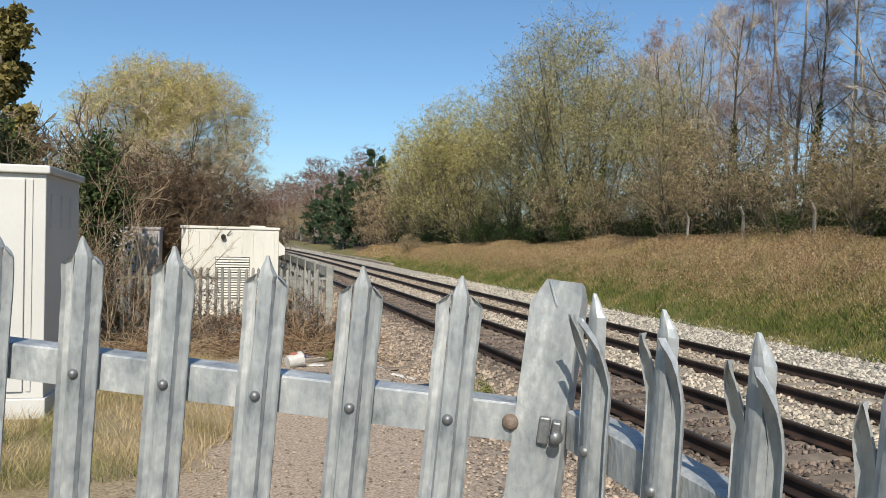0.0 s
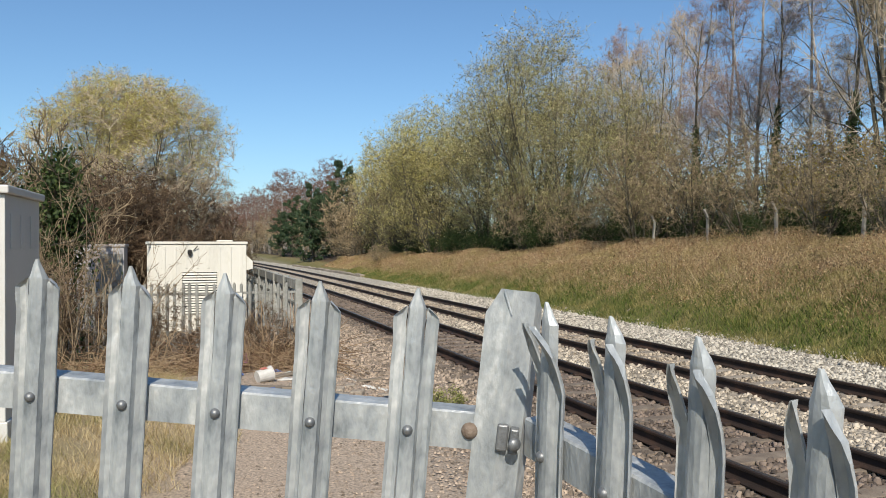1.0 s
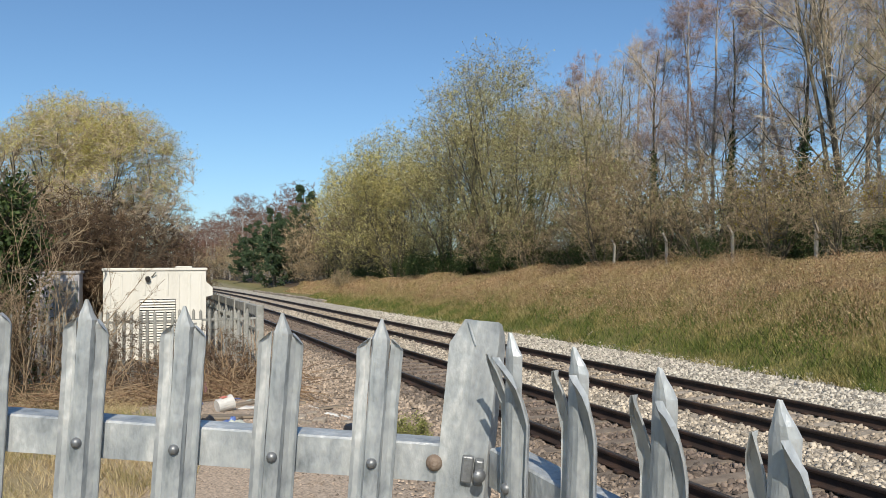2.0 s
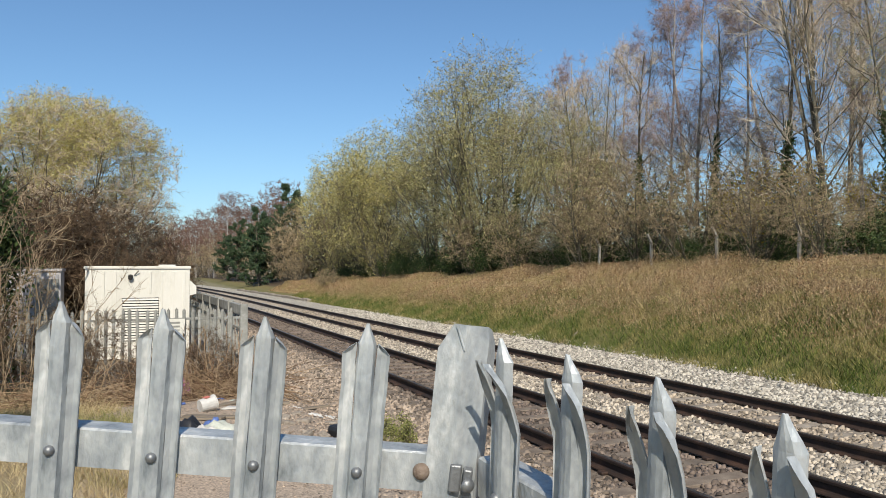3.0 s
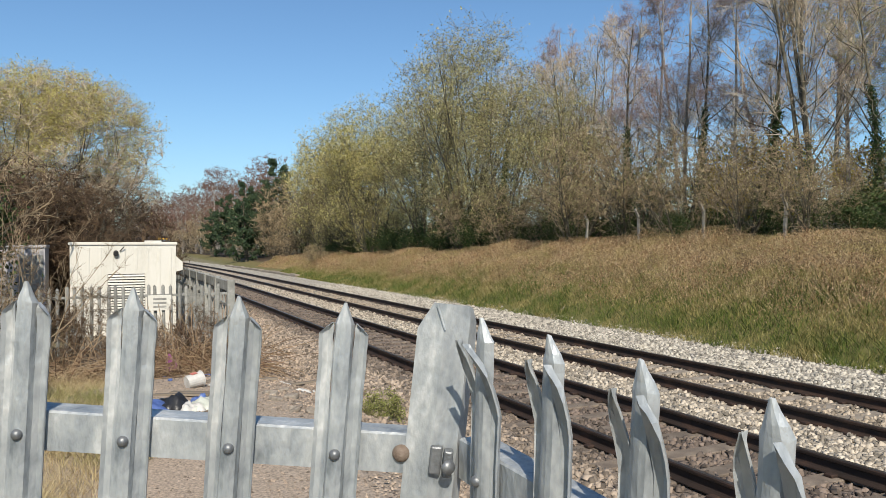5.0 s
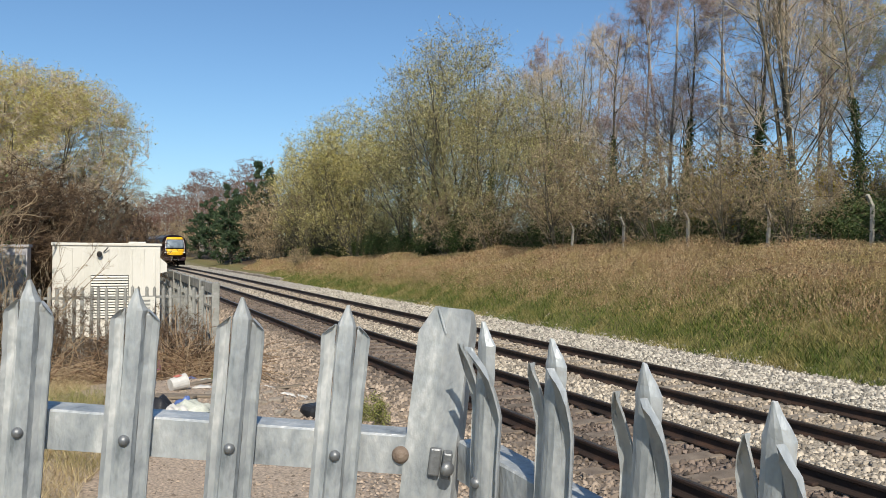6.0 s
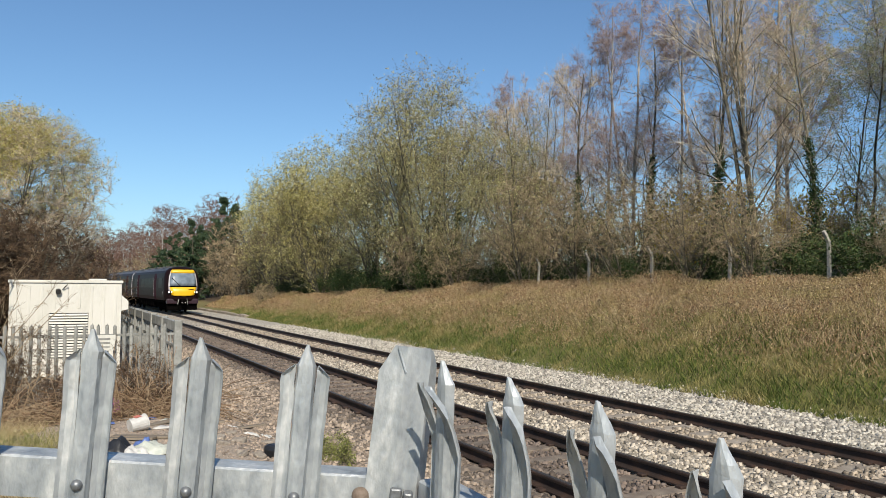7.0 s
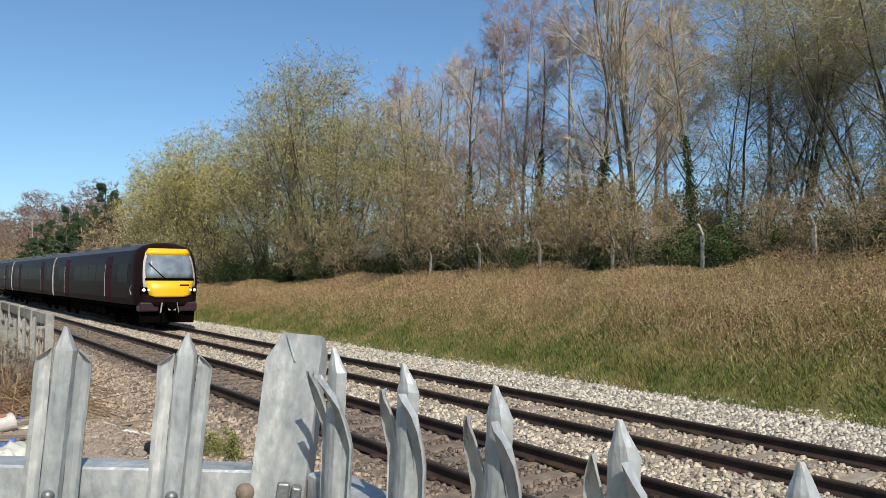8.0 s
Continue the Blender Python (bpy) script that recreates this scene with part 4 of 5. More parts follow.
TWIG_RUSSET = material("russet_twigs", [(0.06, 0.037, 0.022), (0.15, 0.096, 0.058), (0.25, 0.165, 0.10)], 2, 0.85, 0, 0, 20, 0.15)
TWIG_PLUM = material("plum_brown_twigs", [(0.089, 0.048, 0.034), (0.216, 0.12, 0.0883), (0.343, 0.204, 0.153)], 2, 0.85, 0, 0, 20, 0.15)
TWIG_STRAW = material("straw_brown_canes", [(0.13, 0.085, 0.05), (0.32, 0.235, 0.145), (0.56, 0.45, 0.30)], 3, 0.85, 0, 0, 20, 0.1)
BUD_YELLOW = leafy("yellow_green_catkins", [(0.32, 0.27, 0.07), (0.72, 0.64, 0.22), (0.95, 0.88, 0.42)], 0.6, 0.5)
BUD_GREEN = leafy("grey_green_buds", [(0.24, 0.252, 0.108), (0.504, 0.504, 0.228), (0.792, 0.78, 0.408)])
BUD_OLIVE = leafy("olive_buds", [(0.10, 0.10, 0.03), (0.36, 0.34, 0.12), (0.62, 0.57, 0.25), (0.84, 0.78, 0.42)])
IVY = leafy("ivy_leaves", [(0.022, 0.04, 0.011), (0.05, 0.085, 0.022), (0.10, 0.14, 0.04)], 0.7, 0.1)
NEEDLE = leafy("pine_needles", [(0.025, 0.05, 0.025), (0.05, 0.09, 0.04), (0.09, 0.13, 0.055)], 0.6, 0.1)
CYPRESS = leafy("cypress_sprays", [(0.08, 0.072, 0.0224), (0.208, 0.176, 0.056), (0.352, 0.288, 0.096)], 0.7, 0.1)
WEED = leafy("weed_leaves", [(0.10, 0.12, 0.03), (0.28, 0.30, 0.08), (0.46, 0.46, 0.17)], 0.6, 0.3)
GOLD = leafy("yellow_blossom", [(0.55, 0.38, 0.02), (0.70, 0.52, 0.04)], 0.6, 0.3)
GRASS_G = leafy("green_grass_blades", [(0.0335, 0.0614, 0.0112), (0.0892, 0.14, 0.0245), (0.179, 0.234, 0.0447), (0.401, 0.379, 0.123)], 0.7, 0.3, [(0.0669, 0.0725, 0.0201), (0.245, 0.223, 0.067), (0.468, 0.391, 0.156), (0.714, 0.58, 0.279)], 0.9)
GRASS_D = leafy("dry_grass_blades", [(0.258, 0.181, 0.086), (0.482, 0.361, 0.181), (0.671, 0.542, 0.31), (0.757, 0.636, 0.396)], 0.7, 0.25, [(0.0688, 0.0946, 0.0189), (0.155, 0.198, 0.043), (0.292, 0.31, 0.086), (0.568, 0.464, 0.232)], 1.3)
BRAMBLE = leafy("withered_bramble_leaves", [(0.0348, 0.0186, 0.00931), (0.302, 0.152, 0.0721), (0.534, 0.326, 0.174), (0.813, 0.617, 0.396), (0.233, 0.209, 0.0582)], 0.7, 0.2, [(0.0465, 0.0326, 0.014), (0.395, 0.302, 0.128), (0.255, 0.256, 0.0639), (0.743, 0.605, 0.314), (0.326, 0.198, 0.0872)], 0.7)
STALK = leafy("dead_stalks", [(0.195, 0.122, 0.061), (0.488, 0.342, 0.183), (0.756, 0.573, 0.342), (0.903, 0.732, 0.464)], 0.8, 0.2, [(0.171, 0.146, 0.0488), (0.439, 0.366, 0.146), (0.683, 0.573, 0.293)], 0.8)
CANES = leafy("bramble_cane_bark", [(0.12, 0.07, 0.04), (0.30, 0.195, 0.11), (0.46, 0.34, 0.21), (0.22, 0.12, 0.075)], 0.8, 0.0)

SPRAY = {
    "plum_brown_twigs": leafy("plum_spray", [(0.0795, 0.0438, 0.033), (0.212, 0.119, 0.0884), (0.358, 0.219, 0.165)], 0.85, 0.0),
    "russet_twigs": leafy("russet_spray", [(0.03, 0.018, 0.010), (0.10, 0.063, 0.036), (0.20, 0.135, 0.08)], 0.85, 0.0),
    "olive_brown_twigs": leafy("olive_spray", [(0.035, 0.03, 0.014), (0.20, 0.17, 0.075), (0.48, 0.41, 0.20), (0.72, 0.63, 0.37)], 0.85, 0.0),
    "grey_twigs": leafy("grey_spray", [(0.207, 0.156, 0.106), (0.467, 0.372, 0.261), (0.804, 0.66, 0.489)], 0.85, 0.0),
    "purple_brown_twigs": leafy("purple_spray", [(0.122, 0.0792, 0.0661), (0.342, 0.228, 0.195), (0.585, 0.432, 0.378)], 0.85, 0.0),
    "warm_brown_twigs": leafy("brown_spray", [(0.03, 0.02, 0.01), (0.20, 0.145, 0.078), (0.47, 0.36, 0.21), (0.74, 0.60, 0.39)], 0.85, 0.0),
    "straw_brown_canes": leafy("straw_spray", [(0.16, 0.11, 0.06), (0.34, 0.25, 0.15), (0.56, 0.45, 0.29)], 0.85, 0.0),
}


def conifer(name, label, seed, h, spread, flat, needle=None, sprays=11000, size=0.14):
    needle = needle or NEEDLE
    rng = np.random.default_rng(seed)
    s0, r0 = stems(rng, 1, h, h * 0.018, 0.03, 9, 0.02, 0.01)
    s1, r1 = grow(rng, s0, r0, 52, 0.05, 0.98, 78, spread, 5, 0.05, 0.1, 0.014)
    s2, r2 = grow(rng, s1, r1, 6, 0.3, 1.0, 40, 0.45, 4, 0.05, 0.15, 0.01)
    tree = thing(name, label, "tree")
    part("trunk", array_mesh("trunk", *merge([tubes(s0, r0, 7), tubes(s1, r1, 4)]), BARK, True), BARK, tree)
    m = sprays
    i, j = rng.integers(0, len(s2), m), rng.integers(0, 4, m)
    c = s2[i, j] + rng.normal(0, 0.12, (m, 3)) * np.array([1, 1, flat])
    part("crown", array_mesh("crown", *leaf_quads(rng, c, size), needle), needle, tree, "dark green needle clumps")["kind"] = "stuff"
    return tree


def place(ob, x, y, turn, size=1.0, tall=1.0, first=False):
    m = pose(x, y, ground_z(x, y) - 0.05, 0, 0, turn) @ Matrix.Diagonal((size, size, size * tall, 1))
    if first:
        ob.matrix_basis = m
        return ob
    return copy_thing(ob, m)


def plant(ob, spots, rnd, grow_by=(0.85, 1.15)):
    """The first spot takes the tree itself, the others take copies. spots: x, y, size."""
    made = [copy_thing(ob, pose(0, 0, 0)) for _ in spots[1:]]
    for tree, (x, y, size) in zip([ob] + made, spots):
        s = size * rnd.uniform(0.94, 1.06)
        tree.matrix_basis = pose(x, y, ground_z(x, y) - 0.05, rnd.uniform(-3, 3), rnd.uniform(-3, 3), rnd.uniform(0, 360)) @ Matrix.Diagonal((s, s, s * rnd.uniform(*grow_by), 1))


def build_trees():
    rnd = random.Random(11)
    # the wooded bank across the line
    sallow = woody("sallow_tree", "round budding willow with yellow-green catkins on the bank", 21, dict(ragged=0.6, fill=(360, 1700), fan=55, stems=8, h=9.5, r=0.09, spread=0.75, n1=10, a1=42, l1=0.42, low=0.08, up=0.06, env=(5.0, 5.9, 6.2), fine=(4, 0.6, 0.011), buds=24000, bud=0.068, haze=0.1, crown_top=(0.35, 0.75, 0.35)), BARK, TWIG, BUD_YELLOW)
    plant(sallow, [(19.6, 60, 1.06), (20.4, 68.5, 1.10), (20.6, 76, 1.06), (22.5, 64, 1.12)], rnd, (0.95, 1.05))
    olive = woody("budding_tree", "bushy grey-green tree in early bud on the bank", 22, dict(fill=(380, 1700), fan=55, stems=6, h=12.0, r=0.1, spread=0.5, n1=11, a1=42, l1=0.38, low=0.1, up=0.08, env=(4.4, 6.4, 7.2), fine=(4, 0.55, 0.0095), buds=15000, bud=0.056, haze=0.08), BARK, TWIG, BUD_OLIVE, (2600, 0.26, 0.36, 0.055))
    plant(olive, [(20.2, 49.5, 0.98), (20.6, 43, 1.08), (22.5, 46.5, 1.14), (20.4, 37.5, 0.76), (24.0, 54, 1.16), (20.9, 32.5, 0.62), (24.5, 38, 0.86), (22.0, 0.5, 1.0)], rnd, (0.95, 1.06))
    young = woody("young_tree", "tall open tree in pale green bud on the bank", 34, dict(wild=0.11, fill=(320, 1700), fan=50, stems=6, h=13.0, r=0.065, spread=0.55, n1=10, a1=40, l1=0.36, low=0.25, up=0.08, slim=0.45, crook=0.2, env=(4.3, 5.6, 8.4), fine=(5, 0.5, 0.0062), buds=70000, bud=0.028, haze=0.05, rmin=0.013, twig=0.007), BARK, TWIG_GREY, BUD_GREEN)
    plant(young, [(24.6, 10.8, 1.06), (23.6, 6.4, 1.0), (28.0, 13.5, 1.05), (26.4, 17.0, 0.95)], rnd, (0.95, 1.06))
    scrub = woody("hawthorn_scrub", "dense tangled brown hawthorn scrub on the bank", 23, dict(fill=(200, 900), stems=10, h=4.6, r=0.05, spread=0.85, n1=7, a1=50, l1=0.45, low=0.05, up=0.02, up3=-0.02, wild=0.12, crook=0.24, twig=0.011, rmin=0.018, env=(2.7, 2.3, 2.65), fine=(3, 0.42, 0.0075), fan=60, buds=2200, bud=0.032, cat="shrub"), BARK, TWIG_BROWN, BUD_OLIVE)
    plant(scrub, [(19.5 + rnd.uniform(-0.3, 0.9), y, k) for y, k in ((2, 0.6), (5, 0.55), (9.5, 0.6), (12.2, 0.55), (16.8, 0.62), (19.4, 0.7), (23.2, 0.95), (26, 1.05), (29, 1.0), (32.5, 0.9), (36, 0.8), (41, 0.8))] + [(22.6, 21.5, 0.75), (22.4, 32, 0.9), (22.5, 17.2, 0.62), (23.0, 13.6, 0.66), (23.5, 10.2, 0.62), (22.0, 7.4, 0.66), (24.4, 15.6, 0.72), (26.0, 11.6, 0.8)] + [(15.7, 62, 0.42), (16.2, 65, 0.36)], rnd)
    birch = woody("birch_tree", "tall bare silver birch with fine purple twigs", 24, dict(slim=0.36, fan=50, stems=1, h=15.0, r=0.095, spread=0.06, n1=28, a1=44, l1=0.25, n2=7, n3=5, up=0.07, up3=-0.10, low=0.22, wild=0.035, rmin=0.012, twig=0.0055, fine=(8, 0.40, 0.0048)), BIRCH, TWIG_RED)
    plant(birch, [(23.5, 26.4, 1.02), (24.6, 29.4, 1.0), (22.8, 23.2, 0.92), (25.5, 34, 1.0), (26.5, 22.0, 1.12), (27.0, 31, 1.1), (28, 17.5, 1.1), (29, 40, 1.08), (26.5, 43, 1.0), (25.0, 19.4, 0.95), (27.5, 26.0, 1.05), (24.2, 38.5, 0.95)], rnd)
    ash = woody("ash_tree", "tall bare tree with several upright pale stems", 25, dict(crook=0.16, slim=0.42, fan=50, stems=5, h=14.0, r=0.085, spread=0.22, n1=14, a1=40, l1=0.32, n2=7, n3=4, up=0.10, low=0.16, wild=0.04, rmin=0.014, twig=0.0075, fine=(4, 0.45, 0.0055)), BARK, TWIG_GREY, None, (1800, 0.25, 0.16, 0.05))
    plant(ash, [(22.0, 18.4, 1.05), (25.8, 15.0, 0.95), (24.4, 35.5, 0.85)], rnd)
    ivied = woody("ivy_clad_tree", "bare tree with a dark sleeve of ivy round its trunk", 33, dict(crook=0.17, slim=0.4, fan=50, stems=1, h=12.0, r=0.1, spread=0.08, n1=24, a1=46, l1=0.30, n2=6, n3=4, up=0.08, low=0.28, wild=0.04, rmin=0.014, twig=0.007, fine=(4, 0.42, 0.0055)), BARK, TWIG_GREY, None, (5200, 0.55, 0.21, 0.05))
    plant(ivied, [(21.6, 20.1, 1.0), (21.9, 29.0, 0.85), (22.3, 24.4, 0.85), (22.6, 16.6, 0.75), (21.8, 33.6, 0.78), (21.2, 39.5, 0.95)], rnd)
    far = woody("distant_birch", "bare reddish birch in the far wood", 26, dict(crook=0.05, slim=0.4, env=(2.7, 6.0, 7.4), fill=(130, 480), fan=50, stems=2, h=12.5, r=0.13, spread=0.12, n1=10, a1=38, l1=0.28, up=0.1, low=0.08, wild=0.04, twig=0.016, fine=(3, 0.5, 0.036)), BIRCH, TWIG_PLUM)
    spots = []
    for y in range(104, 250, 10):
        for k in range(3):
            spots.append((19.5 + float(bend(y)) + 4.0 * k + rnd.uniform(-1, 2), y + 3.3 * k + rnd.uniform(-2, 2), rnd.uniform(0.86, 1.0) if y < 125 else rnd.uniform(1.06, 1.24)))
    plant(far, spots + [(25.5, 96, 0.85)], rnd)
    thicket = woody("distant_thicket", "brown leafless thicket at the edge of the far wood", 27, dict(crook=0.08, fill=(110, 450), fan=55, stems=7, h=6.5, r=0.07, spread=0.6, n1=7, a1=40, l1=0.45, up=0.05, twig=0.012, env=(3.6, 3.4, 3.6), fine=(5, 0.6, 0.022), cat="shrub"), BARK, TWIG_BROWN)
    plant(thicket, [(19.0 + float(bend(y)) + rnd.uniform(-0.6, 1.0), y, rnd.uniform(0.75, 1.15)) for y in range(106, 240, 10)] + [(20.0, 84, 1.2), (18.6, 90, 1.25), (17.9, 93, 1.0), (22.5, 80, 1.5), (23.5, 88, 1.6), (23, 97, 1.5), (24, 104, 1.4), (20.5, 103, 1.0), (26, 74, 1.3), (27, 92, 1.5), (17.6, 82, 0.5), (17.9, 87, 0.6)], rnd)
    low = woody("undergrowth", "dark low undergrowth of ivy and bramble beneath the trees", 28, dict(stems=8, h=2.4, r=0.02, spread=0.9, n1=3, a1=45, l1=0.5, low=0.05, n2=3, n3=2, up=0.02, twig=0.007, fine=(2, 0.3, 0.007), haze=0.22, buds=5200, bud=0.06, cat="undergrowth"), BARK, TWIG, IVY)
    plant(low, [(23.6 + rnd.uniform(-1, 1.5), y, rnd.uniform(0.7, 0.95)) for y in range(18, 84, 8)] + [(31 + rnd.uniform(-1, 1), y, 1.7) for y in range(28, 90, 11)] + [(20.5 + 0.5 * math.sin(y * 1.7), y, 0.80 + 0.16 * math.sin(y * 2.3)) for y in [3 + 2.6 * i for i in range(31)]], rnd)
    pine = conifer("pine_tree", "dark green pine among bare trees", 31, 10.5, 0.32, 0.5)
    plant(pine, [(15.3, 94, 0.86), (14.7, 91, 0.62), (19.7, 98, 1.13), (17.2 + float(bend(116)), 116, 0.85), (17.0 + float(bend(122)), 122, 0.75)], rnd)
    gorse = woody("yellow_shrub", "shrub covered in yellow blossom", 32, dict(stems=8, h=2.6, r=0.03, spread=0.7, n1=6, a1=40, l1=0.45, n2=5, n3=2, up=0.08, buds=6000, bud=0.05, haze=0.14, cat="shrub"), BARK, TWIG_BROWN, GOLD)
    plant(gorse, [(25.2, 24.4, 1.6), (25.8, 27.0, 1.3), (27.5, 20.5, 1.3)], rnd)
    # the near side of the line
    willow = woody("willow_tree", "large round willow with a yellow budding crown behind the housing", 41, dict(ragged=0.35, crook=0.09, fill=(800, 6000), stems=14, h=8.4, r=0.06, spread=0.95, n1=12, a1=38, l1=0.40, low=0.04, up=0.08, env=(3.55, 3.45, 4.75), fine=(6, 0.34, 0.0085), fan=45, buds=260000, bud=0.026, haze=0.05, crown_top=(0.50, 0.76, 0.03), twig=0.006), BARK, TWIG_GREY, BUD_YELLOW)
    place(willow, -1.75, 28.5, 20, first=True)
    dark = woody("brown_thicket", "dense dark brown leafless thicket", 42, dict(fill=(260, 1700), fan=55, stems=12, h=4.8, r=0.045, spread=0.7, n1=8, a1=42, l1=0.42, low=0.05, up=0.05, wild=0.1, crook=0.14, twig=0.0065, rmin=0.011, env=(2.7, 2.4, 2.5), fine=(6, 0.36, 0.012), cat="shrub"), BARK, TWIG_RUSSET)
    plant(dark, [(-1.5, 23.9, 0.92), (-3.3, 24.0, 1.0), (-2.4, 25.0, 1.0), (-0.7, 26.0, 0.90), (-4.2, 22.8, 0.92), (-5.9, 24.5, 1.05), (-7.5, 22.5, 1.05), (0.6, 27.4, 0.72)], rnd)
    ivy_tree = woody("ivy_thicket", "leaning thicket smothered in dark green ivy", 43, dict(stems=7, h=4.4, r=0.06, spread=0.25, n1=8, a1=44, l1=0.4, n2=5, n3=5, up=0.03, wild=0.12, cat="shrub"), BARK, TWIG_BROWN, None, (30000, 0.92, 0.40, 0.042))
    plant(ivy_tree, [(-3.25, 17.9, 1.25), (-5.0, 18.6, 1.1)], rnd)
    arching = woody("bare_tree", "dark bare arching branches above the ivy", 47, dict(stems=5, h=6.2, r=0.035, spread=0.5, n1=5, a1=48, l1=0.34, low=0.45, n2=4, n3=2, up=0.0, wild=0.16, twig=0.006, rmin=0.010), TWIG_RUSSET, TWIG_RUSSET)
    plant(arching, [(-4.6, 19.0, 1.0)], rnd)
    canes = woody("bare_shrub", "bare straw-brown shrub of upright and arching canes", 44, dict(stems=17, h=3.5, r=0.012, spread=0.55, n1=5, a1=34, l1=0.36, n2=3, n3=2, up=0.03, base=0.8, wild=0.11, twig=0.0034, rmin=0.005, fine=(2, 0.2, 0.0026), cat="shrub"), TWIG_STRAW, TWIG_STRAW)
    plant(canes, [(-1.75, 13.8, 0.95), (-2.7, 14.8, 1.05), (-3.9, 14.6, 0.95)], rnd)
    tangle = woody("low_thicket", "low dark brown thicket before the palisade fence", 48, dict(stems=12, h=1.9, r=0.012, spread=0.9, n1=6, a1=46, l1=0.5, low=0.05, n2=5, n3=3, up=0.0, up3=-0.03, wild=0.14, crook=0.2, twig=0.0045, rmin=0.005, fine=(4, 0.2, 0.004), base=0.6, cat="shrub"), TWIG_RUSSET, TWIG_RUSSET)
    plant(tangle, [(-2.3, 15.4, 1.0), (-1.0, 15.7, 0.8), (-3.6, 15.6, 1.1), (0.1, 14.4, 0.62), (1.0, 14.9, 0.6), (1.9, 14.6, 0.5), (-4.8, 15.4, 1.1)], rnd)
    cyp = conifer("cypress_tree", "tall brownish-green cypress behind the thicket", 45, 11.5, 0.17, 0.8, CYPRESS, 26000, 0.15)
    plant(cyp, [(-8.3, 36, 1.04), (-10.6, 37, 0.95)], rnd)
    weed = woody("weed", "bushy green weed growing in the ballast edge", 46, dict(stems=12, h=0.6, r=0.006, spread=0.6, n1=5, a1=40, l1=0.4, n2=3, n3=2, up=0.05, base=0.15, rmin=0.003, buds=2600, bud=0.013, haze=0.03, twig=0.0025, cat="weed"), TWIG, TWIG, WEED)
    plant(weed, [(3.35, 9.5, 1.05), (3.7, 10.4, 0.8), (2.9, 9.0, 0.5), (1.5, 10.6, 0.4), (0.2, 9.0, 0.4)], rnd)


def build_grass():
    rng = np.random.default_rng(51)
    n = 120000
    y = 2 + 64 * rng.random(n) ** 1.5
    s = 13.0 + 3.4 * rng.random(n) ** 1.25
    tall = 0.35 + 1.1 * lumps(s, y, 0.8, 3) + 0.5 * lumps(s, y, 0.25, 4)
    me = array_mesh("bank_grass", *tufts(rng, s + bend(y), y, rng.uniform(0.05, 0.20, n) * tall, rng.uniform(0.012, 0.028, n)), GRASS_G)
    thing("bank_grass", "rough green and straw grass at the foot of the bank", "grass", kind="stuff", mesh=me)
    n = 130000
    y = 4.2 + 9 * rng.random(n) ** 1.3
    x = -5.0 + 5.4 * rng.random(n)
    keep = (x < 0.25 - 0.12 * np.abs(y - 6.5) + 0.25 * np.sin(y * 3)) & (y > 4.9 + 0.5 * lumps(x, y, 0.6, 12)) & (rng.random(n) < 0.15 + 1.3 * lumps(x, y, 0.45, 13))
    x, y = x[keep], y[keep]
    me = array_mesh("dry_grass", *tufts(rng, x, y, rng.uniform(0.03, 0.22, len(x)) * (0.35 + 1.1 * lumps(x, y, 0.5, 14)), rng.uniform(0.003, 0.007, len(x))), GRASS_D)
    thing("dry_grass", "tall straw-coloured dead grass with green tufts", "grass", kind="stuff", mesh=me)


def tufts(rng, x, y, height, width):
    """Leaning grass blades, one tapering triangle each."""
    n = len(x)
    a, b = rng.uniform(0, 6.28, n), rng.uniform(0, 6.28, n)
    lean = rng.uniform(0.2, 1.3, n) * height
    p = np.stack([x, y, land(x, y) - 0.01], 1)
    side = np.stack([np.cos(a), np.sin(a), np.zeros(n)], 1) * (width / 2)[:, None]
    tip = p + np.stack([np.cos(b) * lean, np.sin(b) * lean, height], 1)
    return np.stack([p - side, p + side, tip], 1).reshape(-1, 3), np.arange(3 * n).reshape(-1, 3)


def bramble_depth(s, y):
    """How deep the brambles lie on the bank: hummocks that thin out towards the grass."""
    return (0.07 + 0.62 * lumps(s, y, 2.2, 7) ** 1.8 + 0.20 * lumps(s, y, 0.7, 8)) * smooth(14.1, 15.8, s + 0.9 * (lumps(s, y, 1.4, 9) - 0.5))


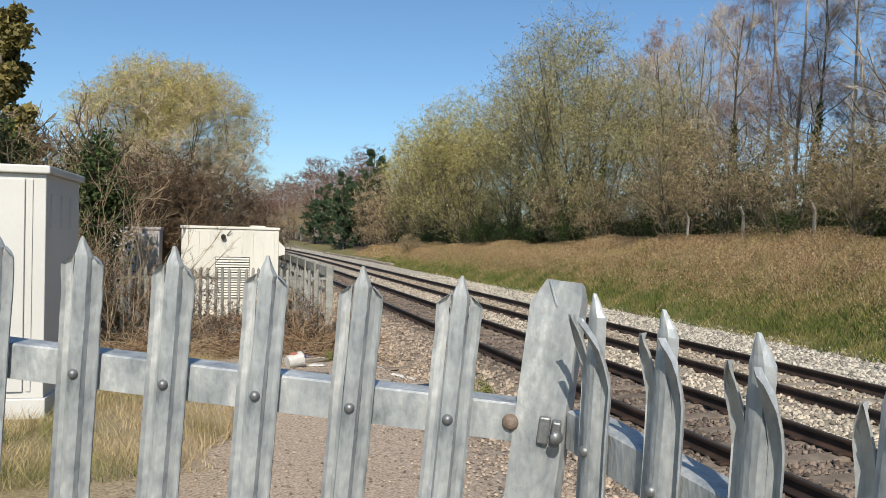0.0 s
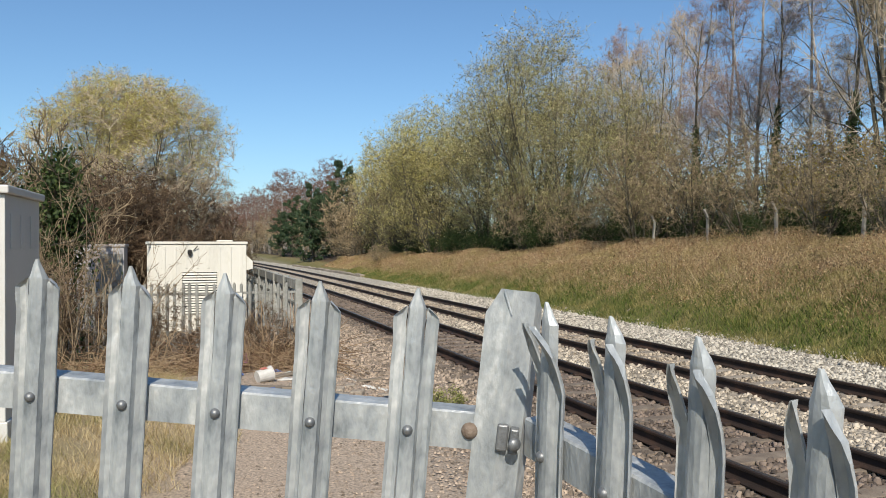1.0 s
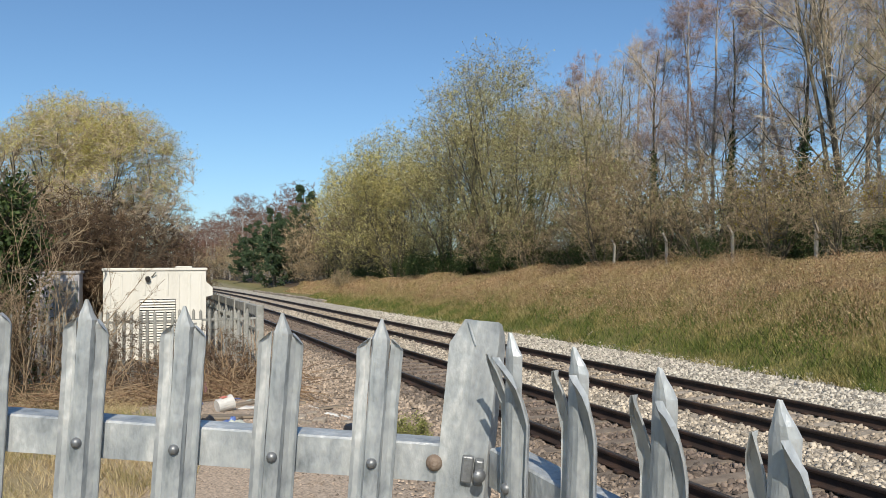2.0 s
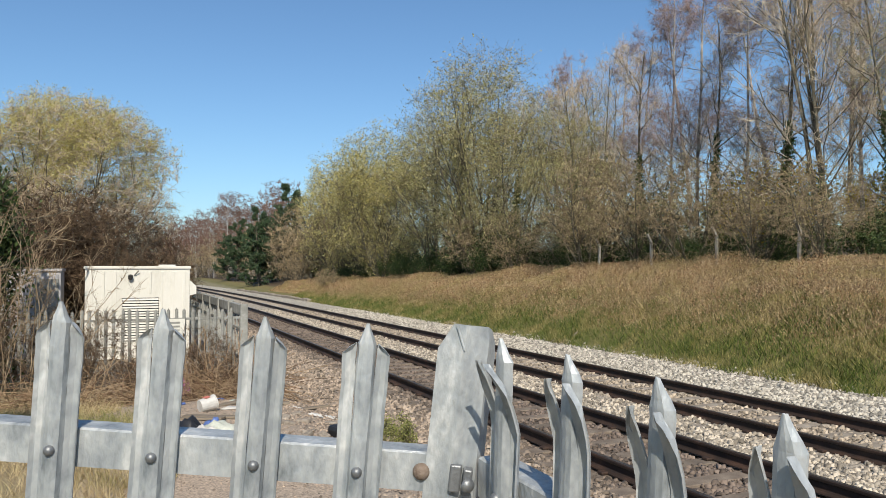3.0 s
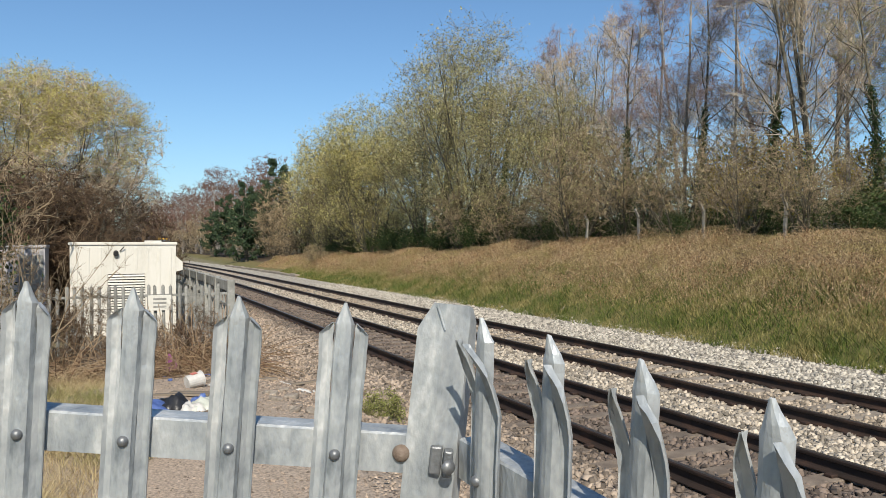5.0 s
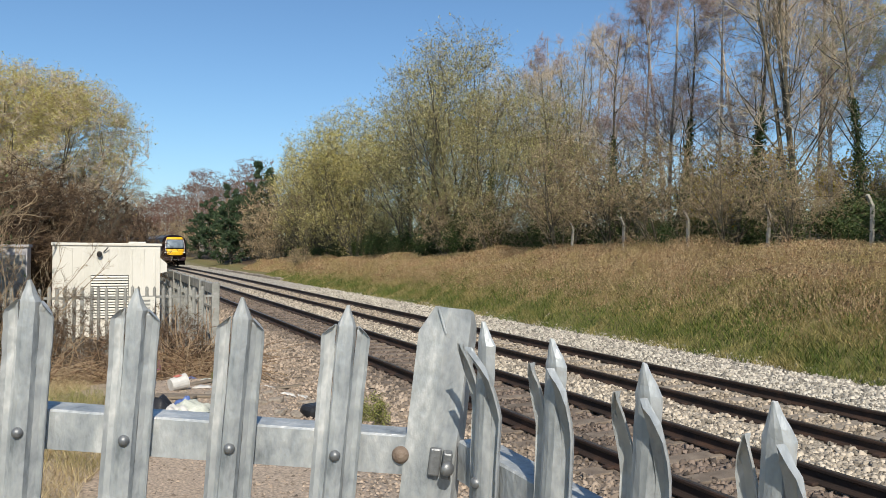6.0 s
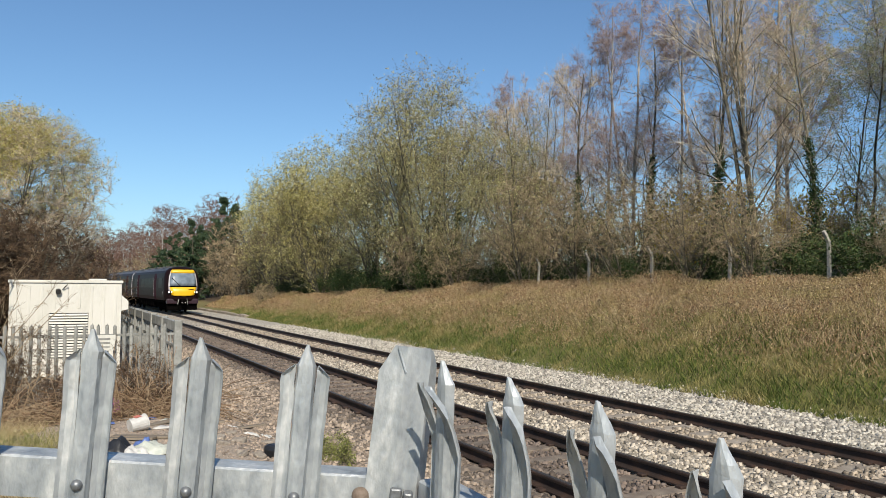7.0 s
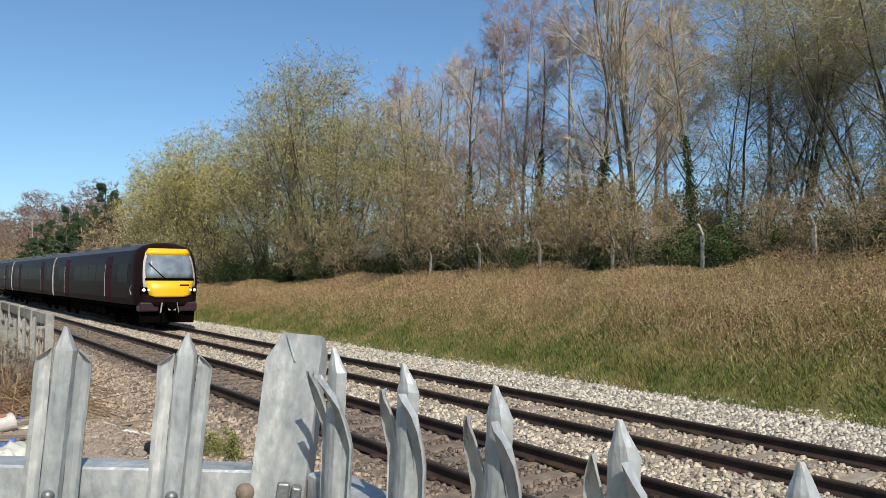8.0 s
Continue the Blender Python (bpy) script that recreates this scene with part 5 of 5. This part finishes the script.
def build_brambles():
    rng = np.random.default_rng(52)
    n = 9000
    y = -2 + 80 * rng.random(n) ** 1.35
    s = 14.4 + 4.9 * rng.random(n) ** 0.8
    x = s + bend(y)
    d = rng.normal(size=(n, 3)) * np.array([1, 1, 0.3])
    d[:, 2] = np.abs(d[:, 2]) + 1.0
    d /= np.linalg.norm(d, axis=1, keepdims=True)
    p = np.stack([x, y, land(x, y)], 1)
    ln = rng.uniform(0.5, 1.5, n) * (0.25 + 1.1 * bramble_depth(s, y))
    out = [p]
    for _ in range(4):
        d = d + np.array([0, 0, -0.30]) + rng.normal(0, 0.17, d.shape)
        d /= np.linalg.norm(d, axis=1, keepdims=True)
        out.append(out[-1] + d * (ln / 4)[:, None])
    pts = np.stack(out, 1)
    pts[..., 2] = np.maximum(pts[..., 2], land(pts[..., 0], pts[..., 1]) + 0.02)
    me = array_mesh("bramble_canes", *tubes(pts, np.full((n, 5), 0.0052), 3), CANES)
    thing("bramble_canes", "arching brown bramble canes on the bank", "brambles", kind="stuff", mesh=me)
    m = 400000
    y = -2 + 82 * rng.random(m) ** 1.5
    s = 14.1 + 5.4 * rng.random(m)
    depth = bramble_depth(s, y)
    keep = rng.random(m) < 0.25 + 1.2 * depth
    s, y, depth = s[keep], y[keep], depth[keep]
    x = s + bend(y)
    c = np.stack([x, y, land(x, y) + 0.02 + depth * rng.random(len(x)) ** 0.6], 1)
    me = array_mesh("bramble_leaves", *leaf_tips(rng, c, 0.021 + 0.0004 * np.maximum(0, y - 12)), BRAMBLE)
    n = 90000
    sy = -2 + 80 * rng.random(n) ** 1.5
    ss = 14.3 + 5.0 * rng.random(n)
    stalk = array_mesh("dead_stalks", *tufts(rng, ss + bend(sy), sy, (0.10 + 0.8 * bramble_depth(ss, sy)) * rng.uniform(0.4, 1.3, n), rng.uniform(0.007, 0.014, n)), STALK)
    thing("dead_stalks", "dead straw-coloured grass stalks among the brambles", "grass", kind="stuff", mesh=stalk)
    thing("bramble_leaves", "withered red-brown and green bramble leaves", "brambles", kind="stuff", mesh=me)


def dead_brush(x0, y0, w, d, h, count, seed):
    rng = np.random.default_rng(seed)
    p = np.stack([x0 + rng.uniform(-w, w, count), y0 + rng.uniform(-d, d, count), np.zeros(count)], 1)
    p[:, 2] = land(p[:, 0], p[:, 1])
    v = rng.normal(size=(count, 3)) * np.array([1, 1, 0.4])
    v[:, 2] = np.abs(v[:, 2]) + 0.35
    v /= np.linalg.norm(v, axis=1, keepdims=True)
    ln = h * rng.uniform(0.7, 2.0, count)
    out = [p]
    for _ in range(4):
        v = v + np.array([0, 0, -0.22]) + rng.normal(0, 0.14, v.shape)
        v /= np.linalg.norm(v, axis=1, keepdims=True)
        out.append(out[-1] + v * (ln / 4)[:, None])
    pts = np.stack(out, 1)
    pts[..., 2] = np.maximum(pts[..., 2], land(pts[..., 0], pts[..., 1]) + 0.02)
    me = array_mesh("dead_brambles", *tubes(pts, np.full((count, 5), 0.0055), 3), CANES)
    thing("dead_brambles", "heap of dead straw-brown bramble stems", "brambles", kind="stuff", mesh=me)


# ---- weeds and rubbish on the near side ----
BLUE = material("blue_plastic_sheet", [(0.06, 0.10, 0.30), (0.14, 0.22, 0.50)], 6, 0.4, 0, 0.2, 30)
WHITE = material("dirty_white_plastic", [(0.50, 0.49, 0.46), (0.72, 0.70, 0.67)], 8, 0.5, 0, 0.1, 40)
BLACK = material("black_plastic", [(0.012, 0.012, 0.013), (0.03, 0.03, 0.032)], 8, 0.4, 0, 0.2, 40)
PAPER = material("pale_crumpled_paper", [(0.45, 0.48, 0.42), (0.70, 0.71, 0.62)], 14, 0.8, 0, 0.3, 60)
PURPLE = material("purple_plastic", [(0.16, 0.04, 0.12), (0.34, 0.10, 0.25)], 8, 0.4, 0, 0.1, 40)
PINK = plain("faded_red_print", (0.45, 0.14, 0.10), 0.6)
TIMBER = material("old_grey_timber", [(0.14, 0.11, 0.08), (0.30, 0.25, 0.19)], 5, 0.9, 0, 0.4, 50, 0.1, stretch=(0.2, 1, 1))


def crumple(name, label, category, x, y, w, d, h, mat, seed, n=13):
    """A crumpled sheet lying on the ground, in folds."""
    rng = np.random.default_rng(seed)
    ph = rng.uniform(0, 6.28, 8)
    rows = []
    for j in range(n):
        row = []
        for i in range(n):
            u, v = i / (n - 1) * 2 - 1, j / (n - 1) * 2 - 1
            edge = max(0.0, 1 - max(abs(u), abs(v)) ** 3)
            z = h * edge * (0.55 + 0.45 * math.sin(u * 5 + ph[0] + v * 2) * math.sin(v * 4 + ph[1])) + 0.25 * h * rng.random() * edge
            px, py = x + u * w / 2 * (1 + 0.15 * math.sin(v * 4 + ph[2])), y + v * d / 2 * (1 + 0.15 * math.sin(u * 5 + ph[3]))
            row.append((px, py, ground_z(px, py) + 0.012 + z))
        rows.append(row)
    thing(name, label, category, mesh=Geo().sheet(rows, (0, 0, -0.008)).mesh(name, mat, True))


def build_bank_posts():
    g = Geo().box(-0.045, 0.045, -0.045, 0.045, 0.0, 1.25, bevel=0.01)
    g.add([(-0.045, -0.045, 1.23), (0.045, -0.045, 1.23), (0.045, 0.045, 1.23), (-0.045, 0.045, 1.23), (-0.25, -0.035, 1.54), (-0.18, -0.035, 1.58), (-0.18, 0.035, 1.58), (-0.25, 0.035, 1.54)], [(0, 1, 5, 4), (1, 2, 6, 5), (2, 3, 7, 6), (3, 0, 4, 7), (4, 5, 6, 7)])
    me = g.mesh("fence_post", CONCRETE)
    for y in (6.9, 10.4, 13.8, 17.3, 20.8, 24.4, 28.0):
        x = 19.1
        thing("concrete_post", "weathered cranked concrete fence post on the bank", "fence post", pose(x, y, ground_z(x, y) - 0.08, random.uniform(-3, 3), random.uniform(-4, 4), random.uniform(-8, 8)), "posts along the bank top", mesh=me)


def build_trough():
    t = thing("cable_trough", "low grey concrete cable trough along the foot of the bank", "cable trough")
    slab = Geo().box(-0.18, 0.18, -0.48, 0.48, -0.25, 0.16, bevel=0.02).mesh("trough_slab", SLEEPER)
    rnd = random.Random(17)
    for i in range(34):
        y = 58 + i
        x = 13.1 + float(bend(y))
        part("trough_slab", slab, SLEEPER, t).matrix_basis = pose(x, y, ground_z(x, y) + rnd.uniform(0.0, 0.05), rnd.uniform(-2, 2), rnd.uniform(-4, 4), rnd.uniform(-2, 2) + math.degrees(max(0, y - 50) / 1300))


def build_rubbish():
    crumple("blue_sheet", "crumpled blue plastic sheet on the ground", "plastic sheet", 0.30, 8.05, 0.50, 0.42, 0.10, BLUE, 71)
    crumple("black_bag", "torn black plastic bag on the ground", "plastic bag", 0.58, 8.2, 0.34, 0.35, 0.13, BLACK, 72)
    crumple("paper_heap", "heap of pale crumpled paper and packaging", "litter", 0.90, 8.1, 0.38, 0.4, 0.10, PAPER, 73)
    crumple("white_bag", "white plastic bag caught on a heap", "plastic bag", 0.74, 7.98, 0.22, 0.2, 0.08, WHITE, 74)
    crumple("blue_rag", "crumpled light blue rag on the litter heap", "rag", 0.86, 8.35, 0.20, 0.16, 0.10, BLUE, 76)
    crumple("purple_bag", "purple plastic bag snagged in dead brambles", "plastic bag", 0.92, 13.4, 0.22, 0.2, 0.32, PURPLE, 77)
    x, y = 0.94, 9.85
    b = thing("plastic_tub", "white plastic tub lying on its side", "tub", pose(x, y, ground_z(x, y) + 0.085, 0, 80, 20) @ Matrix.Scale(0.62, 4))
    part("tub_body", Geo().rod((0, 0, -0.16), (0, 0, 0.16), 0.13, 18, 0.155), WHITE, b)
    part("rim", Geo().rod((0, 0, 0.145), (0, 0, 0.168), 0.163, 18), WHITE, b)
    part("print", Geo().box(-0.152, -0.140, -0.07, 0.07, -0.05, 0.07, bevel=0.004), PINK, b, "faded red printed patch")
    rnd = random.Random(75)
    chunk = Geo().box(-0.5, 0.5, -0.35, 0.35, -0.2, 0.2, bevel=0.12).mesh("rubble", SLEEPER)
    for i in range(34):
        x, y = rnd.uniform(0.9, 2.9), rnd.uniform(6.6, 9.4)
        s = rnd.uniform(0.05, 0.17)
        ob = thing("rubble", "pale broken lump of concrete on the dirt", "rubble", pose(x, y, ground_z(x, y) + 0.05 * s, rnd.uniform(-20, 20), rnd.uniform(-20, 20), rnd.uniform(0, 360)) @ Matrix.Scale(s, 4), "rubble on the dirt", mesh=chunk)
    lump = Geo().box(-0.16, 0.16, -0.11, 0.11, 0, 0.16, bevel=0.05).mesh("rubber_lump", BLACK)
    thing("rubber_lump", "black lump of rubber among rubble", "rubber lump", pose(2.05, 7.55, ground_z(2.05, 7.55) - 0.02, 4, 3, 30), mesh=lump)
    for i in range(7):
        x, y = rnd.uniform(0.6, 2.6), rnd.uniform(8.6, 11.4)
        ln = rnd.uniform(0.35, 0.9)
        g = Geo().box(-ln / 2, ln / 2, -0.05, 0.05, 0.0, 0.025, bevel=0.004)
        thing("timber_scrap", "weathered scrap of grey timber on gravel", "timber scrap", pose(x, y, ground_z(x, y) + 0.006, rnd.uniform(-3, 3), rnd.uniform(-4, 4), rnd.uniform(-40, 40)), "timber scraps", mesh=g.mesh("timber_scrap", TIMBER))
    for i in range(16):
        x, y = rnd.uniform(0.4, 3.0), rnd.uniform(8.8, 12.5)
        crumple("litter", "scrap of dirty white litter on gravel", "litter", x, y, rnd.uniform(0.06, 0.22), rnd.uniform(0.06, 0.16), 0.03, (PAPER, WHITE, WHITE, BLUE)[i % 4], 80 + i, 6)
    for x, y in ((13.75, 21.5), (13.9, 8.9), (14.3, 26.0)):
        crumple("litter", "scrap of white litter caught in the grass", "litter", x, y, 0.20, 0.06, 0.02, SLEEPER, int(y), 7)


def build_pebbles():
    rng = np.random.default_rng(91)
    base = np.array([(1, 0, -0.2), (-1, 0, -0.2), (0, 1, -0.2), (0, -1, -0.2), (0, 0, 1)], float)
    tri = np.array([(0, 2, 4), (2, 1, 4), (1, 3, 4), (3, 0, 4)])
    n = 36000
    x, y = rng.uniform(-0.6, 4.2, n), 3.8 + 16 * rng.random(n) ** 1.4
    keep = rng.random(n) < 0.40 + 0.60 * smooth(0.6, 2.6, x + 0.5 * smooth(7, 9, y) * 2)
    x, y = x[keep], y[keep]
    n = len(x)
    size = rng.uniform(0.007, 0.030, n) * (0.5 + 0.5 * smooth(1.0, 3.0, x))
    shape = base[None] * rng.uniform(0.6, 1.3, (n, 5, 3)) + rng.normal(0, 0.18, (n, 5, 3))
    verts = shape * size[:, None, None] * np.array([1, 1, 0.7]) + np.stack([x, y, land(x, y) + size * 0.3], -1)[:, None]
    me = array_mesh("pebbles", verts.reshape(-1, 3), (tri[None] + 5 * np.arange(n)[:, None, None]).reshape(-1, 3), STONE)
    thing("pebbles", "scattered buff and grey pebbles on dirt", "pebbles", kind="stuff", mesh=me)


build_ground()
build_ballast()
build_near_fences()
build_cabinet()
build_housing()
build_handrail()
build_sign()
far_fence(-3.3, 17.0, 2.35, 17.1, 1.36, 1.55, "weathered palisade fence before the equipment housing")
build_grey_cabinet()
far_fence(-9.5, 19.6, -3.4, 19.4, 2.25, 2.2, "tall grey palisade fence behind bare shrubs")
train = build_train()
build_trees()
build_grass()
build_brambles()
dead_brush(0.2, 13.1, 1.7, 1.0, 0.55, 1300, 61)
dead_brush(1.6, 14.6, 0.9, 1.4, 0.7, 600, 63)
dead_brush(-1.8, 12.6, 1.2, 0.9, 0.45, 400, 62)
build_bank_posts()
build_trough()
build_rubbish()
build_pebbles()
build_stones()
near_track = build_track("railway_track", *NEAR, "near railway track of rusty rails on sleepers")
far_track = build_track("railway_track", *FAR, "far railway track of rusty rails on sleepers")
build_sleepers(near_track, *NEAR, 146, OILY)
build_sleepers(far_track, *FAR, 146, SLEEPER)


def motions():
    rows = []
    for i in range(17):
        t = i * 0.5
        y = 33.1 + 29.3 * (8.0 - t)
        lean = math.degrees(math.atan(-float(bend(y + 60) - bend(y)) / 60))
        rows.append((t, pose(9.27 + float(bend(y)), y, -0.06, 0, 0, lean)))
    walk(train, rows)


motions()
